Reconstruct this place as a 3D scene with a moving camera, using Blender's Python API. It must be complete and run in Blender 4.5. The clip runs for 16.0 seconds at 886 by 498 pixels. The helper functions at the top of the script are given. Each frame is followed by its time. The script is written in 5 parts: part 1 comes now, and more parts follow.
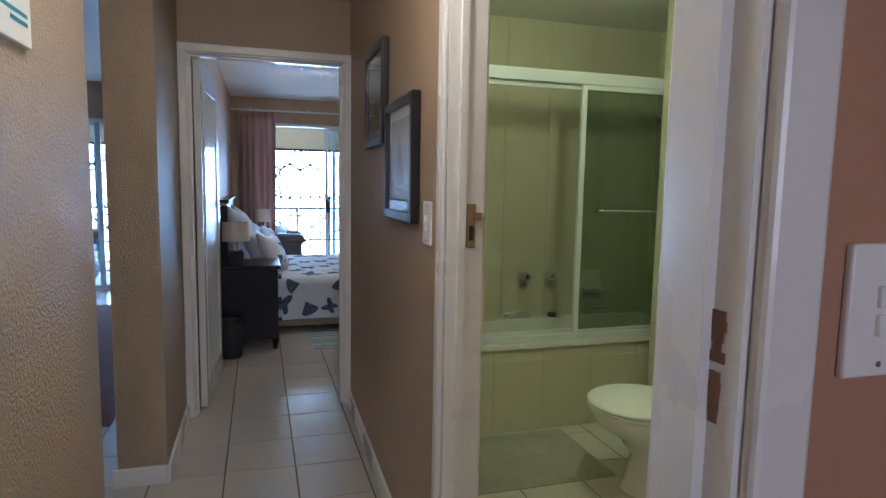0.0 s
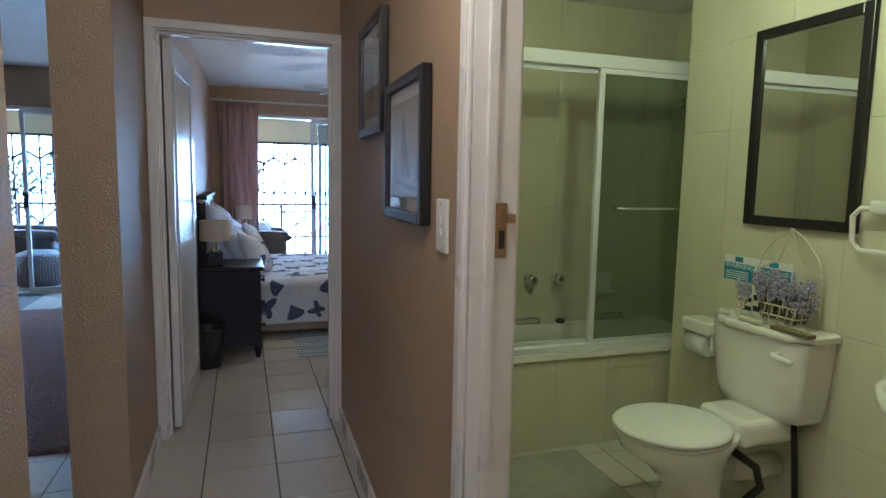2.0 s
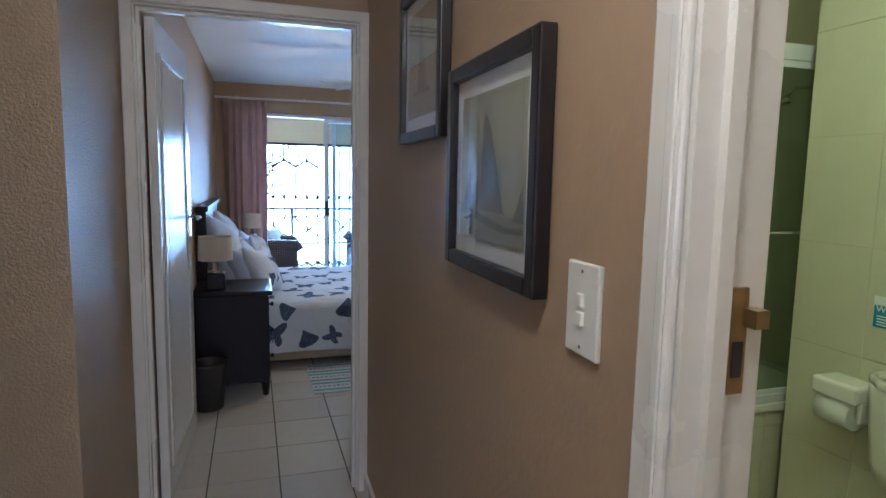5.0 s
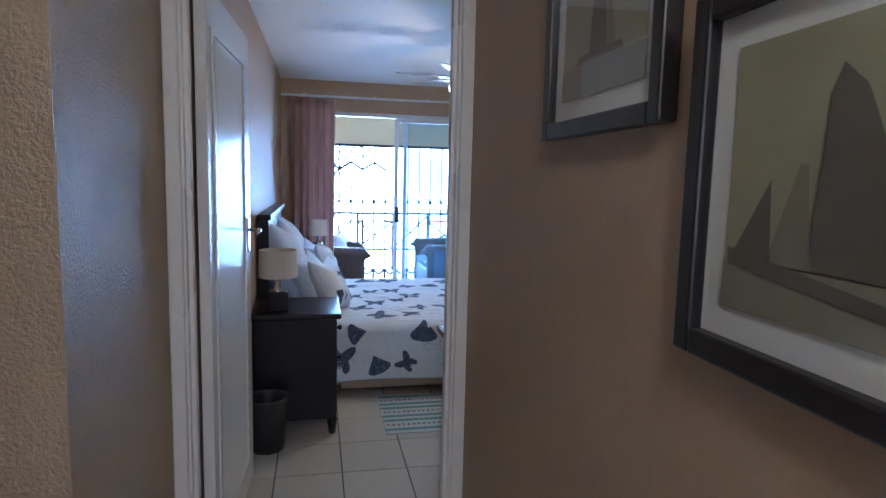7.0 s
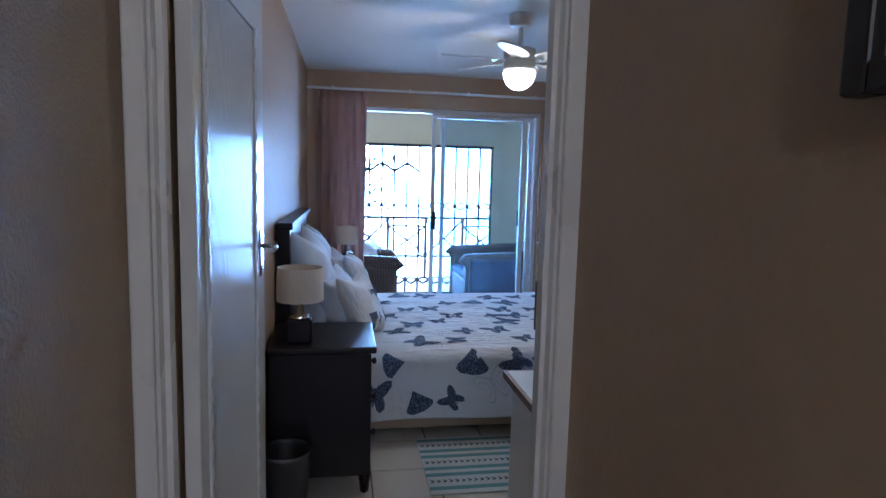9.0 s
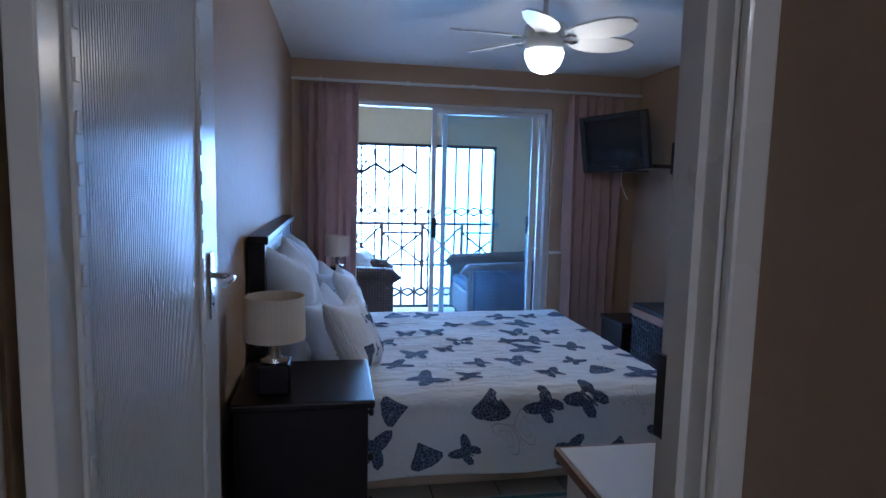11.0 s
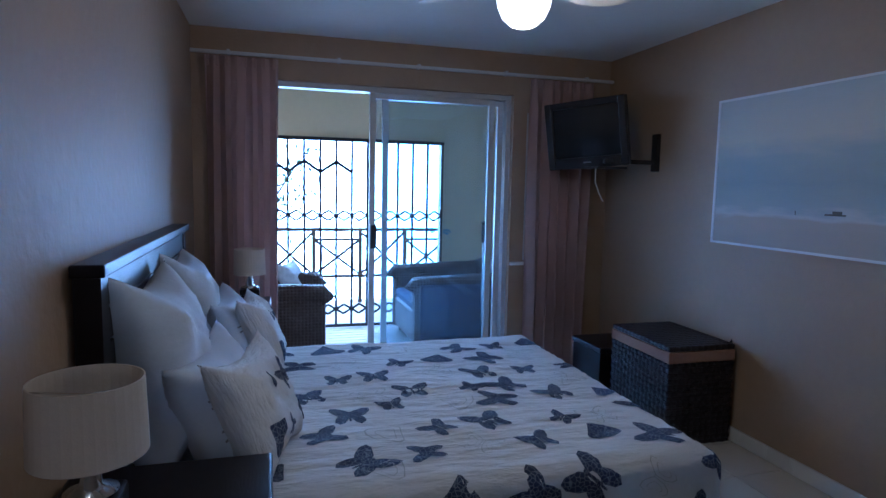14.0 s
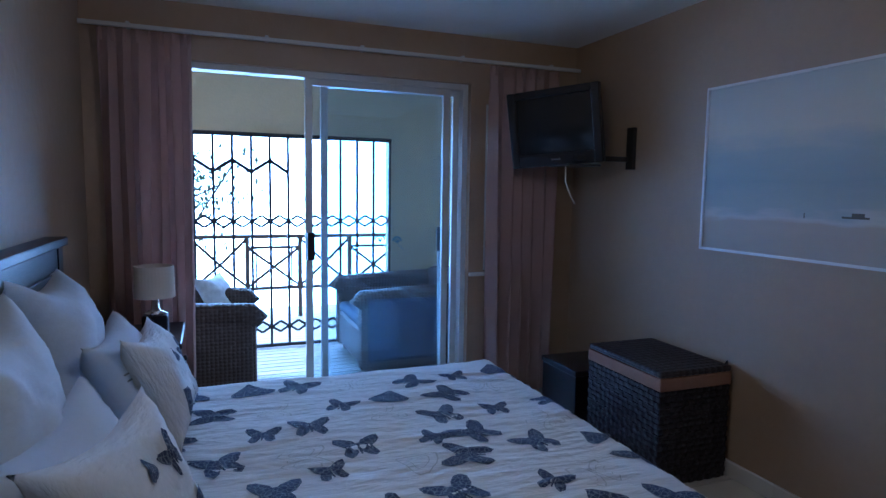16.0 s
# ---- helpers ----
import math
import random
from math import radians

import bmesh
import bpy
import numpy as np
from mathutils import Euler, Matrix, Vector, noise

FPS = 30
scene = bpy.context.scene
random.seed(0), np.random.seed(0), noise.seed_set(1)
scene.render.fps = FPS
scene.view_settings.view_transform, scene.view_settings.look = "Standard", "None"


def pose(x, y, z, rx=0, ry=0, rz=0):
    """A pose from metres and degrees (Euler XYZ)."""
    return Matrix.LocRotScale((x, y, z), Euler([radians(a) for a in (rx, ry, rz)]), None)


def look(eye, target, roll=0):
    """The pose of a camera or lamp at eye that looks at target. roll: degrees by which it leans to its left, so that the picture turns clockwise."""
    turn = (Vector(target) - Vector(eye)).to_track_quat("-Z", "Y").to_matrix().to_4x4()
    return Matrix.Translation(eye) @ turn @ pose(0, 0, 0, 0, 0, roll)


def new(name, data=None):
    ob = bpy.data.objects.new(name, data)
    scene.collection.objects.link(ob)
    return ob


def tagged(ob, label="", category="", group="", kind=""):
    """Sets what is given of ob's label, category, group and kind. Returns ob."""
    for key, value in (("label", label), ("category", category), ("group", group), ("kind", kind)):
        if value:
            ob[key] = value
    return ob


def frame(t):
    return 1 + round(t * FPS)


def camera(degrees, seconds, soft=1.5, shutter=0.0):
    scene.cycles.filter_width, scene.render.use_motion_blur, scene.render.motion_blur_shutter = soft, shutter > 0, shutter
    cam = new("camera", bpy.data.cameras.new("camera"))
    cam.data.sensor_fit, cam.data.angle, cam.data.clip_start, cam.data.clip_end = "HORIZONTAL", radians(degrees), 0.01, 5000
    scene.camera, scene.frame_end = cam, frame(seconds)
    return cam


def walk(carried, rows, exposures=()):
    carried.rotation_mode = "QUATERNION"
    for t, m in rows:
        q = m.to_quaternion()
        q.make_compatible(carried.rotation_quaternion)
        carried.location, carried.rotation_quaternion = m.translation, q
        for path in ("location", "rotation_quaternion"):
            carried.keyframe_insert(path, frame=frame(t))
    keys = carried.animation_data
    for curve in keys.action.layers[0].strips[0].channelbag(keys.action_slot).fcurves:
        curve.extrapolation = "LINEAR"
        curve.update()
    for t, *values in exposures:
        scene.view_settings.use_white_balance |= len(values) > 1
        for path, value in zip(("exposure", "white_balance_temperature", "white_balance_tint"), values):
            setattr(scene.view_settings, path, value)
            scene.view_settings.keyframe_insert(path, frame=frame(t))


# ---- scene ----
cam = camera(72.9, 16.0)
METRES, EYE, TILT, LEAN, TURN = 4.4, 1.357, 0.0, 0.0, -17.1
ROWS = [
    (0.0, 0.0, 0.0, 0.0, 0.11, -6.17, -1.04),
    (0.5, -0.0048, 0.0187, -0.001, 0.05, -6.27, -1.01),
    (1.0, -0.0121, 0.041, -0.0005, -0.14, -6.41, -1.04),
    (1.5, -0.0167, 0.0609, -0.001, -0.65, -6.53, -1.02),
    (2.0, -0.0187, 0.0771, -0.001, -1.29, -6.6, -1.07),
    (2.5, -0.02, 0.0977, 0.0007, -1.84, -6.69, -1.13),
    (3.0, -0.0221, 0.1202, 0.0021, -2.13, -6.71, -1.13),
    (3.5, -0.0276, 0.1473, 0.0035, -2.15, -6.68, -1.19),
    (4.0, -0.0354, 0.1712, 0.0069, -1.9, -6.7, -1.15),
    (6.5, -0.0953, 0.3278, 0.0178, 3.68, -6.68, -1.28),
    (7.0, -0.1051, 0.3637, 0.0171, 5.28, -6.65, -1.36),
    (7.5, -0.1211, 0.3997, 0.0167, 6.47, -6.6, -1.35),
    (8.0, -0.1346, 0.4305, 0.017, 7.08, -6.54, -1.41),
    (8.5, -0.1441, 0.465, 0.0159, 7.44, -6.54, -1.4),
    (9.0, -0.1532, 0.5052, 0.0157, 7.74, -6.5, -1.46),
    (11.5, -0.2, 0.6706, 0.0139, 6.51, -6.11, -1.39),
    (12.0, -0.1963, 0.7034, 0.015, 6.08, -6.1, -1.45),
    (12.5, -0.2008, 0.7382, 0.0126, 5.29, -5.99, -1.41),
    (13.0, -0.2122, 0.7739, 0.0133, 3.78, -5.92, -1.37),
    (13.5, -0.218, 0.8018, 0.0101, 2.23, -5.83, -1.19),
    (14.0, -0.2186, 0.8337, 0.0103, 1.11, -5.84, -1.18),
    (14.5, -0.2147, 0.869, 0.0087, 0.2, -5.71, -1.09),
    (15.0, -0.2128, 0.8977, 0.0091, -0.83, -5.66, -1.09),
    (15.5, -0.2186, 0.9324, 0.0076, -2.23, -5.55, -1.02),
    (16.0, -0.226, 0.9608, 0.0088, -4.05, -5.55, -0.86),
]
EXPOSURES = [(0.0, 0.75, 5200, 8), (4.0, 0.82, 5100, 7), (6.5, 1.05, 4900, 9), (9.0, 0.68, 4750, 10), (12.0, 0.13, 4600, 12), (16.0, -0.22, 4600, 12)]
walk(cam, [(t, pose(0, 0, EYE, TILT, LEAN, TURN) @ pose(METRES * x, METRES * y, METRES * z, 90 + pitch, roll, yaw)) for t, x, y, z, yaw, pitch, roll in ROWS], EXPOSURES)

# ---- world, sun, large lights ----
world = bpy.data.worlds.new("world")
scene.world = world
world.use_nodes = True
wn = world.node_tree
sky = wn.nodes.new("ShaderNodeTexSky")
sky.sky_type, sky.sun_disc, sky.sun_elevation, sky.sun_rotation = "NISHITA", False, radians(55), radians(40)
wn.nodes["Background"].inputs["Strength"].default_value = 0.15
wn.links.new(sky.outputs[0], wn.nodes["Background"].inputs[0])
sun = new("sun", bpy.data.lights.new("sun", "SUN"))
sun.data.energy, sun.data.angle, sun.data.color = 5.0, radians(0.5), (1.0, 0.95, 0.87)
sun.matrix_world = look((5 * math.sin(radians(40)), 5 * math.cos(radians(40)), 5 * math.tan(radians(55))), (0, 0, 0))


def area(name, eye, target, sx, sy, watts, colour):
    ob = new(name, bpy.data.lights.new(name, "AREA"))
    ob.data.shape, ob.data.size, ob.data.size_y = "RECTANGLE", sx, sy
    ob.data.energy, ob.data.color = watts, colour
    ob.matrix_world = look(eye, target)
    return ob


# added pinkish fill, in an assumed window opening of the unseen entry
area("entry_fill", (-0.2, -2.55, 1.5), (-0.1, 1.0, 1.2), 1.5, 1.1, 18, (1.0, 0.86, 0.88))


def bulb(name, at, watts, colour, radius):
    ob = new(name, bpy.data.lights.new(name, "POINT"))
    ob.data.energy, ob.data.color, ob.data.shadow_soft_size = watts, colour, radius
    ob.location = at
    return ob


# assumed hall lamp, never in view, added to brighten the narrow hall
bulb("hall_fill", (0.05, 1.25, 2.20), 11, (1.0, 0.86, 0.66), 0.09)
bulb("bathroom_bulb", (1.35, 1.9, 2.18), 10.0, (0.97, 1.0, 0.54), 0.09)
bulb("fan_bulb", (1.02, 5.81, 1.93), 9.0, (1.0, 0.76, 0.48), 0.05)


# ---- materials ----
def mat(name, colour, rough=0.6, metal=0.0, grain=0.0, scale=40.0, bump=0.0, bump_scale=80.0, vary=0.0, spec=0.5, stain=0.0, stretch=(1, 1, 1), coat=0.0, sheen=0.0):
    """Principled surface with fine grain, broad stains, bump, and a tint that differs from piece to piece."""
    m = bpy.data.materials.new(name)
    m.use_nodes = True
    n, l = m.node_tree.nodes, m.node_tree.links
    b = n["Principled BSDF"]
    b.inputs["Roughness"].default_value, b.inputs["Metallic"].default_value = rough, metal
    b.inputs["Specular IOR Level"].default_value = spec
    b.inputs["Coat Weight"].default_value = coat
    b.inputs["Sheen Weight"].default_value = sheen
    b.inputs["Base Color"].default_value = (*colour, 1)
    tex = n.new("ShaderNodeTexCoord")
    mp = n.new("ShaderNodeMapping")
    mp.inputs["Scale"].default_value = stretch
    l.new(tex.outputs["Object"], mp.inputs["Vector"])
    out = None

    def mult(prev, fac_socket, lo, hi):
        r = n.new("ShaderNodeMapRange")
        r.inputs["To Min"].default_value, r.inputs["To Max"].default_value = lo, hi
        l.new(fac_socket, r.inputs["Value"])
        x = n.new("ShaderNodeVectorMath")
        x.operation = "SCALE"
        if prev is None:
            x.inputs[0].default_value = colour
        else:
            l.new(prev, x.inputs[0])
        l.new(r.outputs[0], x.inputs["Scale"])
        return x.outputs[0]

    if grain:
        t = n.new("ShaderNodeTexNoise")
        t.inputs["Scale"].default_value, t.inputs["Detail"].default_value = scale, 5
        l.new(mp.outputs[0], t.inputs["Vector"])
        out = mult(out, t.outputs[0], 1 - grain, 1 + grain)
    if stain:
        t = n.new("ShaderNodeTexNoise")
        t.inputs["Scale"].default_value, t.inputs["Detail"].default_value = 2.3, 6
        l.new(tex.outputs["Object"], t.inputs["Vector"])
        out = mult(out, t.outputs[0], 1 - stain, 1 + stain)
        rr = n.new("ShaderNodeMapRange")
        rr.inputs["To Min"].default_value, rr.inputs["To Max"].default_value = rough * 0.75, min(1.0, rough * 1.25)
        l.new(t.outputs[0], rr.inputs["Value"])
        l.new(rr.outputs[0], b.inputs["Roughness"])
    if vary:
        o = n.new("ShaderNodeObjectInfo")
        out = mult(out, o.outputs["Random"], 1 - vary, 1 + vary)
    if out is not None:
        l.new(out, b.inputs["Base Color"])
    if bump:
        t = n.new("ShaderNodeTexNoise")
        t.inputs["Scale"].default_value, t.inputs["Detail"].default_value = bump_scale, 4
        l.new(mp.outputs[0], t.inputs["Vector"])
        k = n.new("ShaderNodeBump")
        k.inputs["Strength"].default_value, k.inputs["Distance"].default_value = 1.0, bump
        l.new(t.outputs[0], k.inputs["Height"])
        l.new(k.outputs[0], b.inputs["Normal"])
    return m


def glass(name, tint, rough=0.0, haze=0.0):
    """Thin pane: mostly clear, with a glossy skin, and dust that scatters a little."""
    m = bpy.data.materials.new(name)
    m.use_nodes = True
    n, l = m.node_tree.nodes, m.node_tree.links
    n.remove(n["Principled BSDF"])
    tr, gl, df = n.new("ShaderNodeBsdfTransparent"), n.new("ShaderNodeBsdfGlossy"), n.new("ShaderNodeBsdfDiffuse")
    tr.inputs[0].default_value = (*tint, 1)
    gl.inputs["Roughness"].default_value = rough
    lw = n.new("ShaderNodeLayerWeight")
    lw.inputs[0].default_value = 0.5
    pw5 = n.new("ShaderNodeMath")
    pw5.operation = "POWER"
    pw5.inputs[1].default_value = 4.0
    l.new(lw.outputs["Facing"], pw5.inputs[0])
    fr = n.new("ShaderNodeMath")
    fr.operation = "MULTIPLY_ADD"
    fr.inputs[1].default_value, fr.inputs[2].default_value = 0.85, 0.04
    l.new(pw5.outputs[0], fr.inputs[0])
    m1, m2 = n.new("ShaderNodeMixShader"), n.new("ShaderNodeMixShader")
    l.new(fr.outputs[0], m1.inputs[0])
    l.new(tr.outputs[0], m1.inputs[1])
    l.new(gl.outputs[0], m1.inputs[2])
    m2.inputs[0].default_value = haze
    df.inputs[0].default_value = (0.7, 0.72, 0.75, 1)
    l.new(m1.outputs[0], m2.inputs[1])
    l.new(df.outputs[0], m2.inputs[2])
    l.new(m2.outputs[0], n["Material Output"].inputs[0])
    return m


def glow(name, colour, strength):
    m = bpy.data.materials.new(name)
    m.use_nodes = True
    b = m.node_tree.nodes["Principled BSDF"]
    b.inputs["Base Color"].default_value = (0.9, 0.9, 0.88, 1)
    b.inputs["Emission Color"].default_value = (*colour, 1)
    b.inputs["Emission Strength"].default_value = strength
    return m


def weave(name, colour, su, sv, depth):
    """Woven cane: two crossed waves raise the strands."""
    m = mat(name, colour, 0.5, grain=0.35, scale=120)
    n, l = m.node_tree.nodes, m.node_tree.links
    tex = n.new("ShaderNodeTexCoord")
    ck = n.new("ShaderNodeTexVoronoi")
    mp = n.new("ShaderNodeMapping")
    mp.inputs["Scale"].default_value = (su, su, sv)
    ck.inputs["Scale"].default_value = 1.0
    ck.inputs["Randomness"].default_value = 0.15
    l.new(tex.outputs["Object"], mp.inputs[0])
    l.new(mp.outputs[0], ck.inputs["Vector"])
    k = n.new("ShaderNodeBump")
    k.invert = True
    k.inputs["Distance"].default_value = depth
    l.new(ck.outputs["Distance"], k.inputs["Height"])
    l.new(k.outputs[0], n["Principled BSDF"].inputs["Normal"])
    return m


TAN = mat("tan_wall_paint", (0.40, 0.285, 0.185), 0.52, grain=0.05, scale=25, bump=0.0016, bump_scale=70, stain=0.10)
TROWEL = mat("tan_trowelled_wall_paint", (0.40, 0.285, 0.185), 0.56, grain=0.05, scale=25, bump=0.0035, bump_scale=22, stain=0.14, spec=0.32)
ROUGH_TAN = mat("tan_textured_plaster", (0.40, 0.30, 0.20), 0.55, grain=0.06, scale=30, bump=0.0075, bump_scale=130, stain=0.10, spec=0.3)
WARM_TAN = mat("pinkish_tan_paint", (0.42, 0.235, 0.15), 0.5, grain=0.05, scale=25, bump=0.0012, bump_scale=70, stain=0.1)
CEIL = mat("white_ceiling_paint", (0.86, 0.85, 0.83), 0.7, grain=0.03, scale=20, bump=0.0022, bump_scale=45, stain=0.05)
CREAM = mat("cream_outside_plaster", (0.82, 0.68, 0.45), 0.7, grain=0.04, scale=25, bump=0.002, bump_scale=60, stain=0.06)
WHITE = mat("white_gloss_paint", (0.74, 0.72, 0.69), 0.28, grain=0.02, scale=30, bump=0.0007, bump_scale=35, stain=0.05, coat=0.2)
DOORW = mat("white_door_gloss", (0.72, 0.71, 0.68), 0.22, grain=0.02, scale=10, bump=0.00022, bump_scale=60, stain=0.04, stretch=(1, 6, 0.3))
TILE = mat("cream_floor_tile", (0.56, 0.52, 0.45), 0.16, grain=0.05, scale=14, bump=0.0006, bump_scale=14, vary=0.05, stain=0.06)
GROUT = mat("dark_grout", (0.10, 0.085, 0.07), 0.9, grain=0.3, scale=60)
WTILE = mat("cream_wall_tile", (0.60, 0.57, 0.42), 0.22, grain=0.06, scale=6, bump=0.0008, bump_scale=9, vary=0.012, stain=0.06)
WGROUT = mat("pale_wall_grout", (0.63, 0.60, 0.45), 0.8, grain=0.1, scale=50)
PORC = mat("white_porcelain", (0.80, 0.78, 0.72), 0.12, stain=0.03, coat=0.4)
PLASTIC = mat("white_plastic", (0.78, 0.77, 0.74), 0.35, stain=0.04)
ALU = mat("white_powder_aluminium", (0.62, 0.63, 0.64), 0.35, grain=0.03, scale=60, stain=0.05)
CHROME = mat("chrome", (0.75, 0.75, 0.76), 0.14, metal=1.0, stain=0.1)
BRASS = mat("dull_brass", (0.42, 0.33, 0.20), 0.35, metal=1.0, grain=0.2, scale=60)
IRON = mat("dark_painted_iron", (0.022, 0.02, 0.02), 0.5, grain=0.25, scale=60)
DARKWOOD = mat("dark_stained_wood", (0.008, 0.005, 0.006), 0.32, grain=0.35, scale=12, bump=0.0006, bump_scale=20, stretch=(8, 1, 8), stain=0.15, spec=0.25)
FRAMEWOOD = mat("black_brown_frame_wood", (0.014, 0.011, 0.012), 0.3, grain=0.3, scale=25, bump=0.0005, bump_scale=40)
EDGEWOOD = mat("brown_edging_wood", (0.20, 0.10, 0.05), 0.4, grain=0.3, scale=20, stretch=(6, 1, 1))
LINEN = mat("pale_blue_white_linen", (0.58, 0.65, 0.77), 0.85, grain=0.04, scale=70, bump=0.006, bump_scale=7, stain=0.04, stretch=(1, 1, 1.6), sheen=0.2)
SPREAD = mat("white_seersucker_bedspread", (0.70, 0.72, 0.76), 0.85, grain=0.05, scale=60, bump=0.011, bump_scale=13, stain=0.05, stretch=(1.0, 4.0, 1.0), sheen=0.2)
PRINT = mat("ink_blue_butterfly_print", (0.075, 0.10, 0.16), 0.9, grain=0.75, scale=60)
_n, _l = PRINT.node_tree.nodes, PRINT.node_tree.links
_tc, _vo, _rp = _n.new("ShaderNodeTexCoord"), _n.new("ShaderNodeTexVoronoi"), _n.new("ShaderNodeValToRGB")
_vo.feature = "DISTANCE_TO_EDGE"
_vo.inputs["Scale"].default_value = 62
_l.new(_tc.outputs["Object"], _vo.inputs["Vector"])
_l.new(_vo.outputs["Distance"], _rp.inputs[0])
_rp.color_ramp.elements[0].position, _rp.color_ramp.elements[0].color = 0.01, (0.24, 0.28, 0.35, 1)
_rp.color_ramp.elements[1].position, _rp.color_ramp.elements[1].color = 0.09, (0.03, 0.05, 0.12, 1)
_l.new(_rp.outputs[0], _n["Principled BSDF"].inputs["Base Color"])
PALEPRINT = mat("pale_grey_butterfly_print", (0.50, 0.52, 0.54), 0.9, grain=0.22, scale=40)
STRIPE = mat("grey_stripe_print", (0.25, 0.26, 0.30), 0.9, grain=0.2, scale=50)
BASEFAB = mat("beige_bed_base_fabric", (0.42, 0.33, 0.24), 0.9, grain=0.12, scale=80, bump=0.001, bump_scale=200)
CURTAIN = mat("dusty_pink_curtain_cloth", (0.62, 0.43, 0.38), 0.8, grain=0.08, scale=90, bump=0.001, bump_scale=160, stain=0.07, stretch=(1, 1, 0.3), sheen=0.2)
_n, _l = CURTAIN.node_tree.nodes, CURTAIN.node_tree.links
_tr, _mx = _n.new("ShaderNodeBsdfTranslucent"), _n.new("ShaderNodeMixShader")
_tr.inputs[0].default_value = (0.50, 0.36, 0.32, 1)
_mx.inputs[0].default_value = 0.4
_l.new(_n["Principled BSDF"].outputs[0], _mx.inputs[1])
_l.new(_tr.outputs[0], _mx.inputs[2])
_l.new(_mx.outputs[0], _n["Material Output"].inputs[0])
SHADE = mat("cream_lampshade_cloth", (0.66, 0.58, 0.48), 0.8, grain=0.06, scale=120, bump=0.0005, bump_scale=300, stain=0.04)
BLACKPL = mat("black_plastic", (0.012, 0.012, 0.014), 0.35, grain=0.2, scale=50)
SCREEN = mat("dark_grey_tube_glass", (0.02, 0.024, 0.028), 0.08, stain=0.1)
BINPL = mat("dark_grey_bin_plastic", (0.035, 0.036, 0.04), 0.4, grain=0.15, scale=40)
CANE = weave("brown_woven_cane", (0.075, 0.045, 0.03), 38, 42, 0.012)
DCANE = weave("blue_black_woven_cane", (0.022, 0.018, 0.022), 26, 30, 0.014)
LINER = mat("brown_cotton_liner", (0.27, 0.14, 0.09), 0.9, grain=0.1, scale=80, bump=0.003, bump_scale=25)
BLUECUSH = mat("navy_patterned_cushion", (0.03, 0.05, 0.11), 0.85, grain=0.5, scale=9)
WHITECUSH = mat("white_patterned_cushion", (0.6, 0.61, 0.62), 0.85, grain=0.35, scale=30)
RUG = mat("brown_shaggy_rug", (0.16, 0.078, 0.052), 1.0, spec=0.05, grain=0.5, scale=60, bump=0.02, bump_scale=45, stain=0.2)
MATCLOTH = mat("grey_beige_bath_mat", (0.33, 0.31, 0.25), 0.95, grain=0.15, scale=30, bump=0.006, bump_scale=40, stain=0.25)
RUGPALE = mat("pale_woven_rug", (0.50, 0.53, 0.52), 0.95, grain=0.15, scale=150, bump=0.002, bump_scale=200)
RUGTEAL = mat("teal_rug_stripe", (0.13, 0.27, 0.29), 0.95, grain=0.2, scale=150)
RUGDARK = mat("dark_rug_stripe", (0.02, 0.035, 0.045), 0.95, grain=0.2, scale=150)
DECK = mat("weathered_deck_board", (0.44, 0.41, 0.37), 0.6, grain=0.15, scale=10, vary=0.12, stretch=(1, 12, 1), stain=0.1)
RAILWOOD = mat("dark_rail_wood", (0.05, 0.03, 0.02), 0.6, grain=0.3, scale=20)
LEAF = mat("green_leaf", (0.12, 0.15, 0.07), 0.5, grain=0.3, scale=3)
BARK = mat("grey_bark", (0.13, 0.10, 0.08), 0.9, grain=0.3, scale=14, bump=0.02, bump_scale=18)
GROUND = mat("pale_dry_ground", (0.60, 0.56, 0.48), 0.95, grain=0.15, scale=3, stain=0.2)
PAPER = mat("white_mount_board", (0.74, 0.74, 0.72), 0.6, grain=0.02, scale=30)
ARTPAPER = mat("faded_green_grey_print", (0.33, 0.32, 0.21), 0.6, grain=0.10, scale=5, stain=0.22)
ARTSAIL = mat("dark_sail_ink", (0.115, 0.105, 0.085), 0.6, grain=0.18, scale=18)
ARTSAIL2 = mat("pale_sail_ink", (0.21, 0.20, 0.145), 0.6, grain=0.15, scale=18)
ARTSEA = mat("grey_sea_ink", (0.24, 0.23, 0.17), 0.6, grain=0.2, scale=24)
TEALINK = mat("teal_print_ink", (0.02, 0.22, 0.34), 0.5)
LAV = mat("grey_lavender_bloom", (0.33, 0.30, 0.42), 0.9, vary=0.2)
STEM = mat("dry_stem", (0.16, 0.14, 0.07), 0.9)
WIRE = mat("cream_painted_wire", (0.62, 0.56, 0.40), 0.5)
DRIFT = mat("whitewashed_wood", (0.62, 0.58, 0.48), 0.7, grain=0.15, scale=40)
RUBBER = mat("black_hose", (0.015, 0.014, 0.013), 0.5)
MIRROR = mat("mirror_silver", (0.82, 0.83, 0.82), 0.015, metal=1.0)
PANE = glass("sliding_door_glass", (0.88, 0.94, 0.98), 0.0, 0.035)
PICPANE = glass("picture_glass", (0.97, 0.97, 0.97), 0.02, 0.0)
SHOWERPANE = glass("tinted_shower_glass", (0.66, 0.72, 0.62), 0.02, 0.02)
GLOBE = glow("lit_frosted_globe", (1.0, 0.93, 0.80), 5.0)
LAMPGLOBE = glow("lit_bathroom_globe", (0.95, 1.0, 0.7), 3.0)


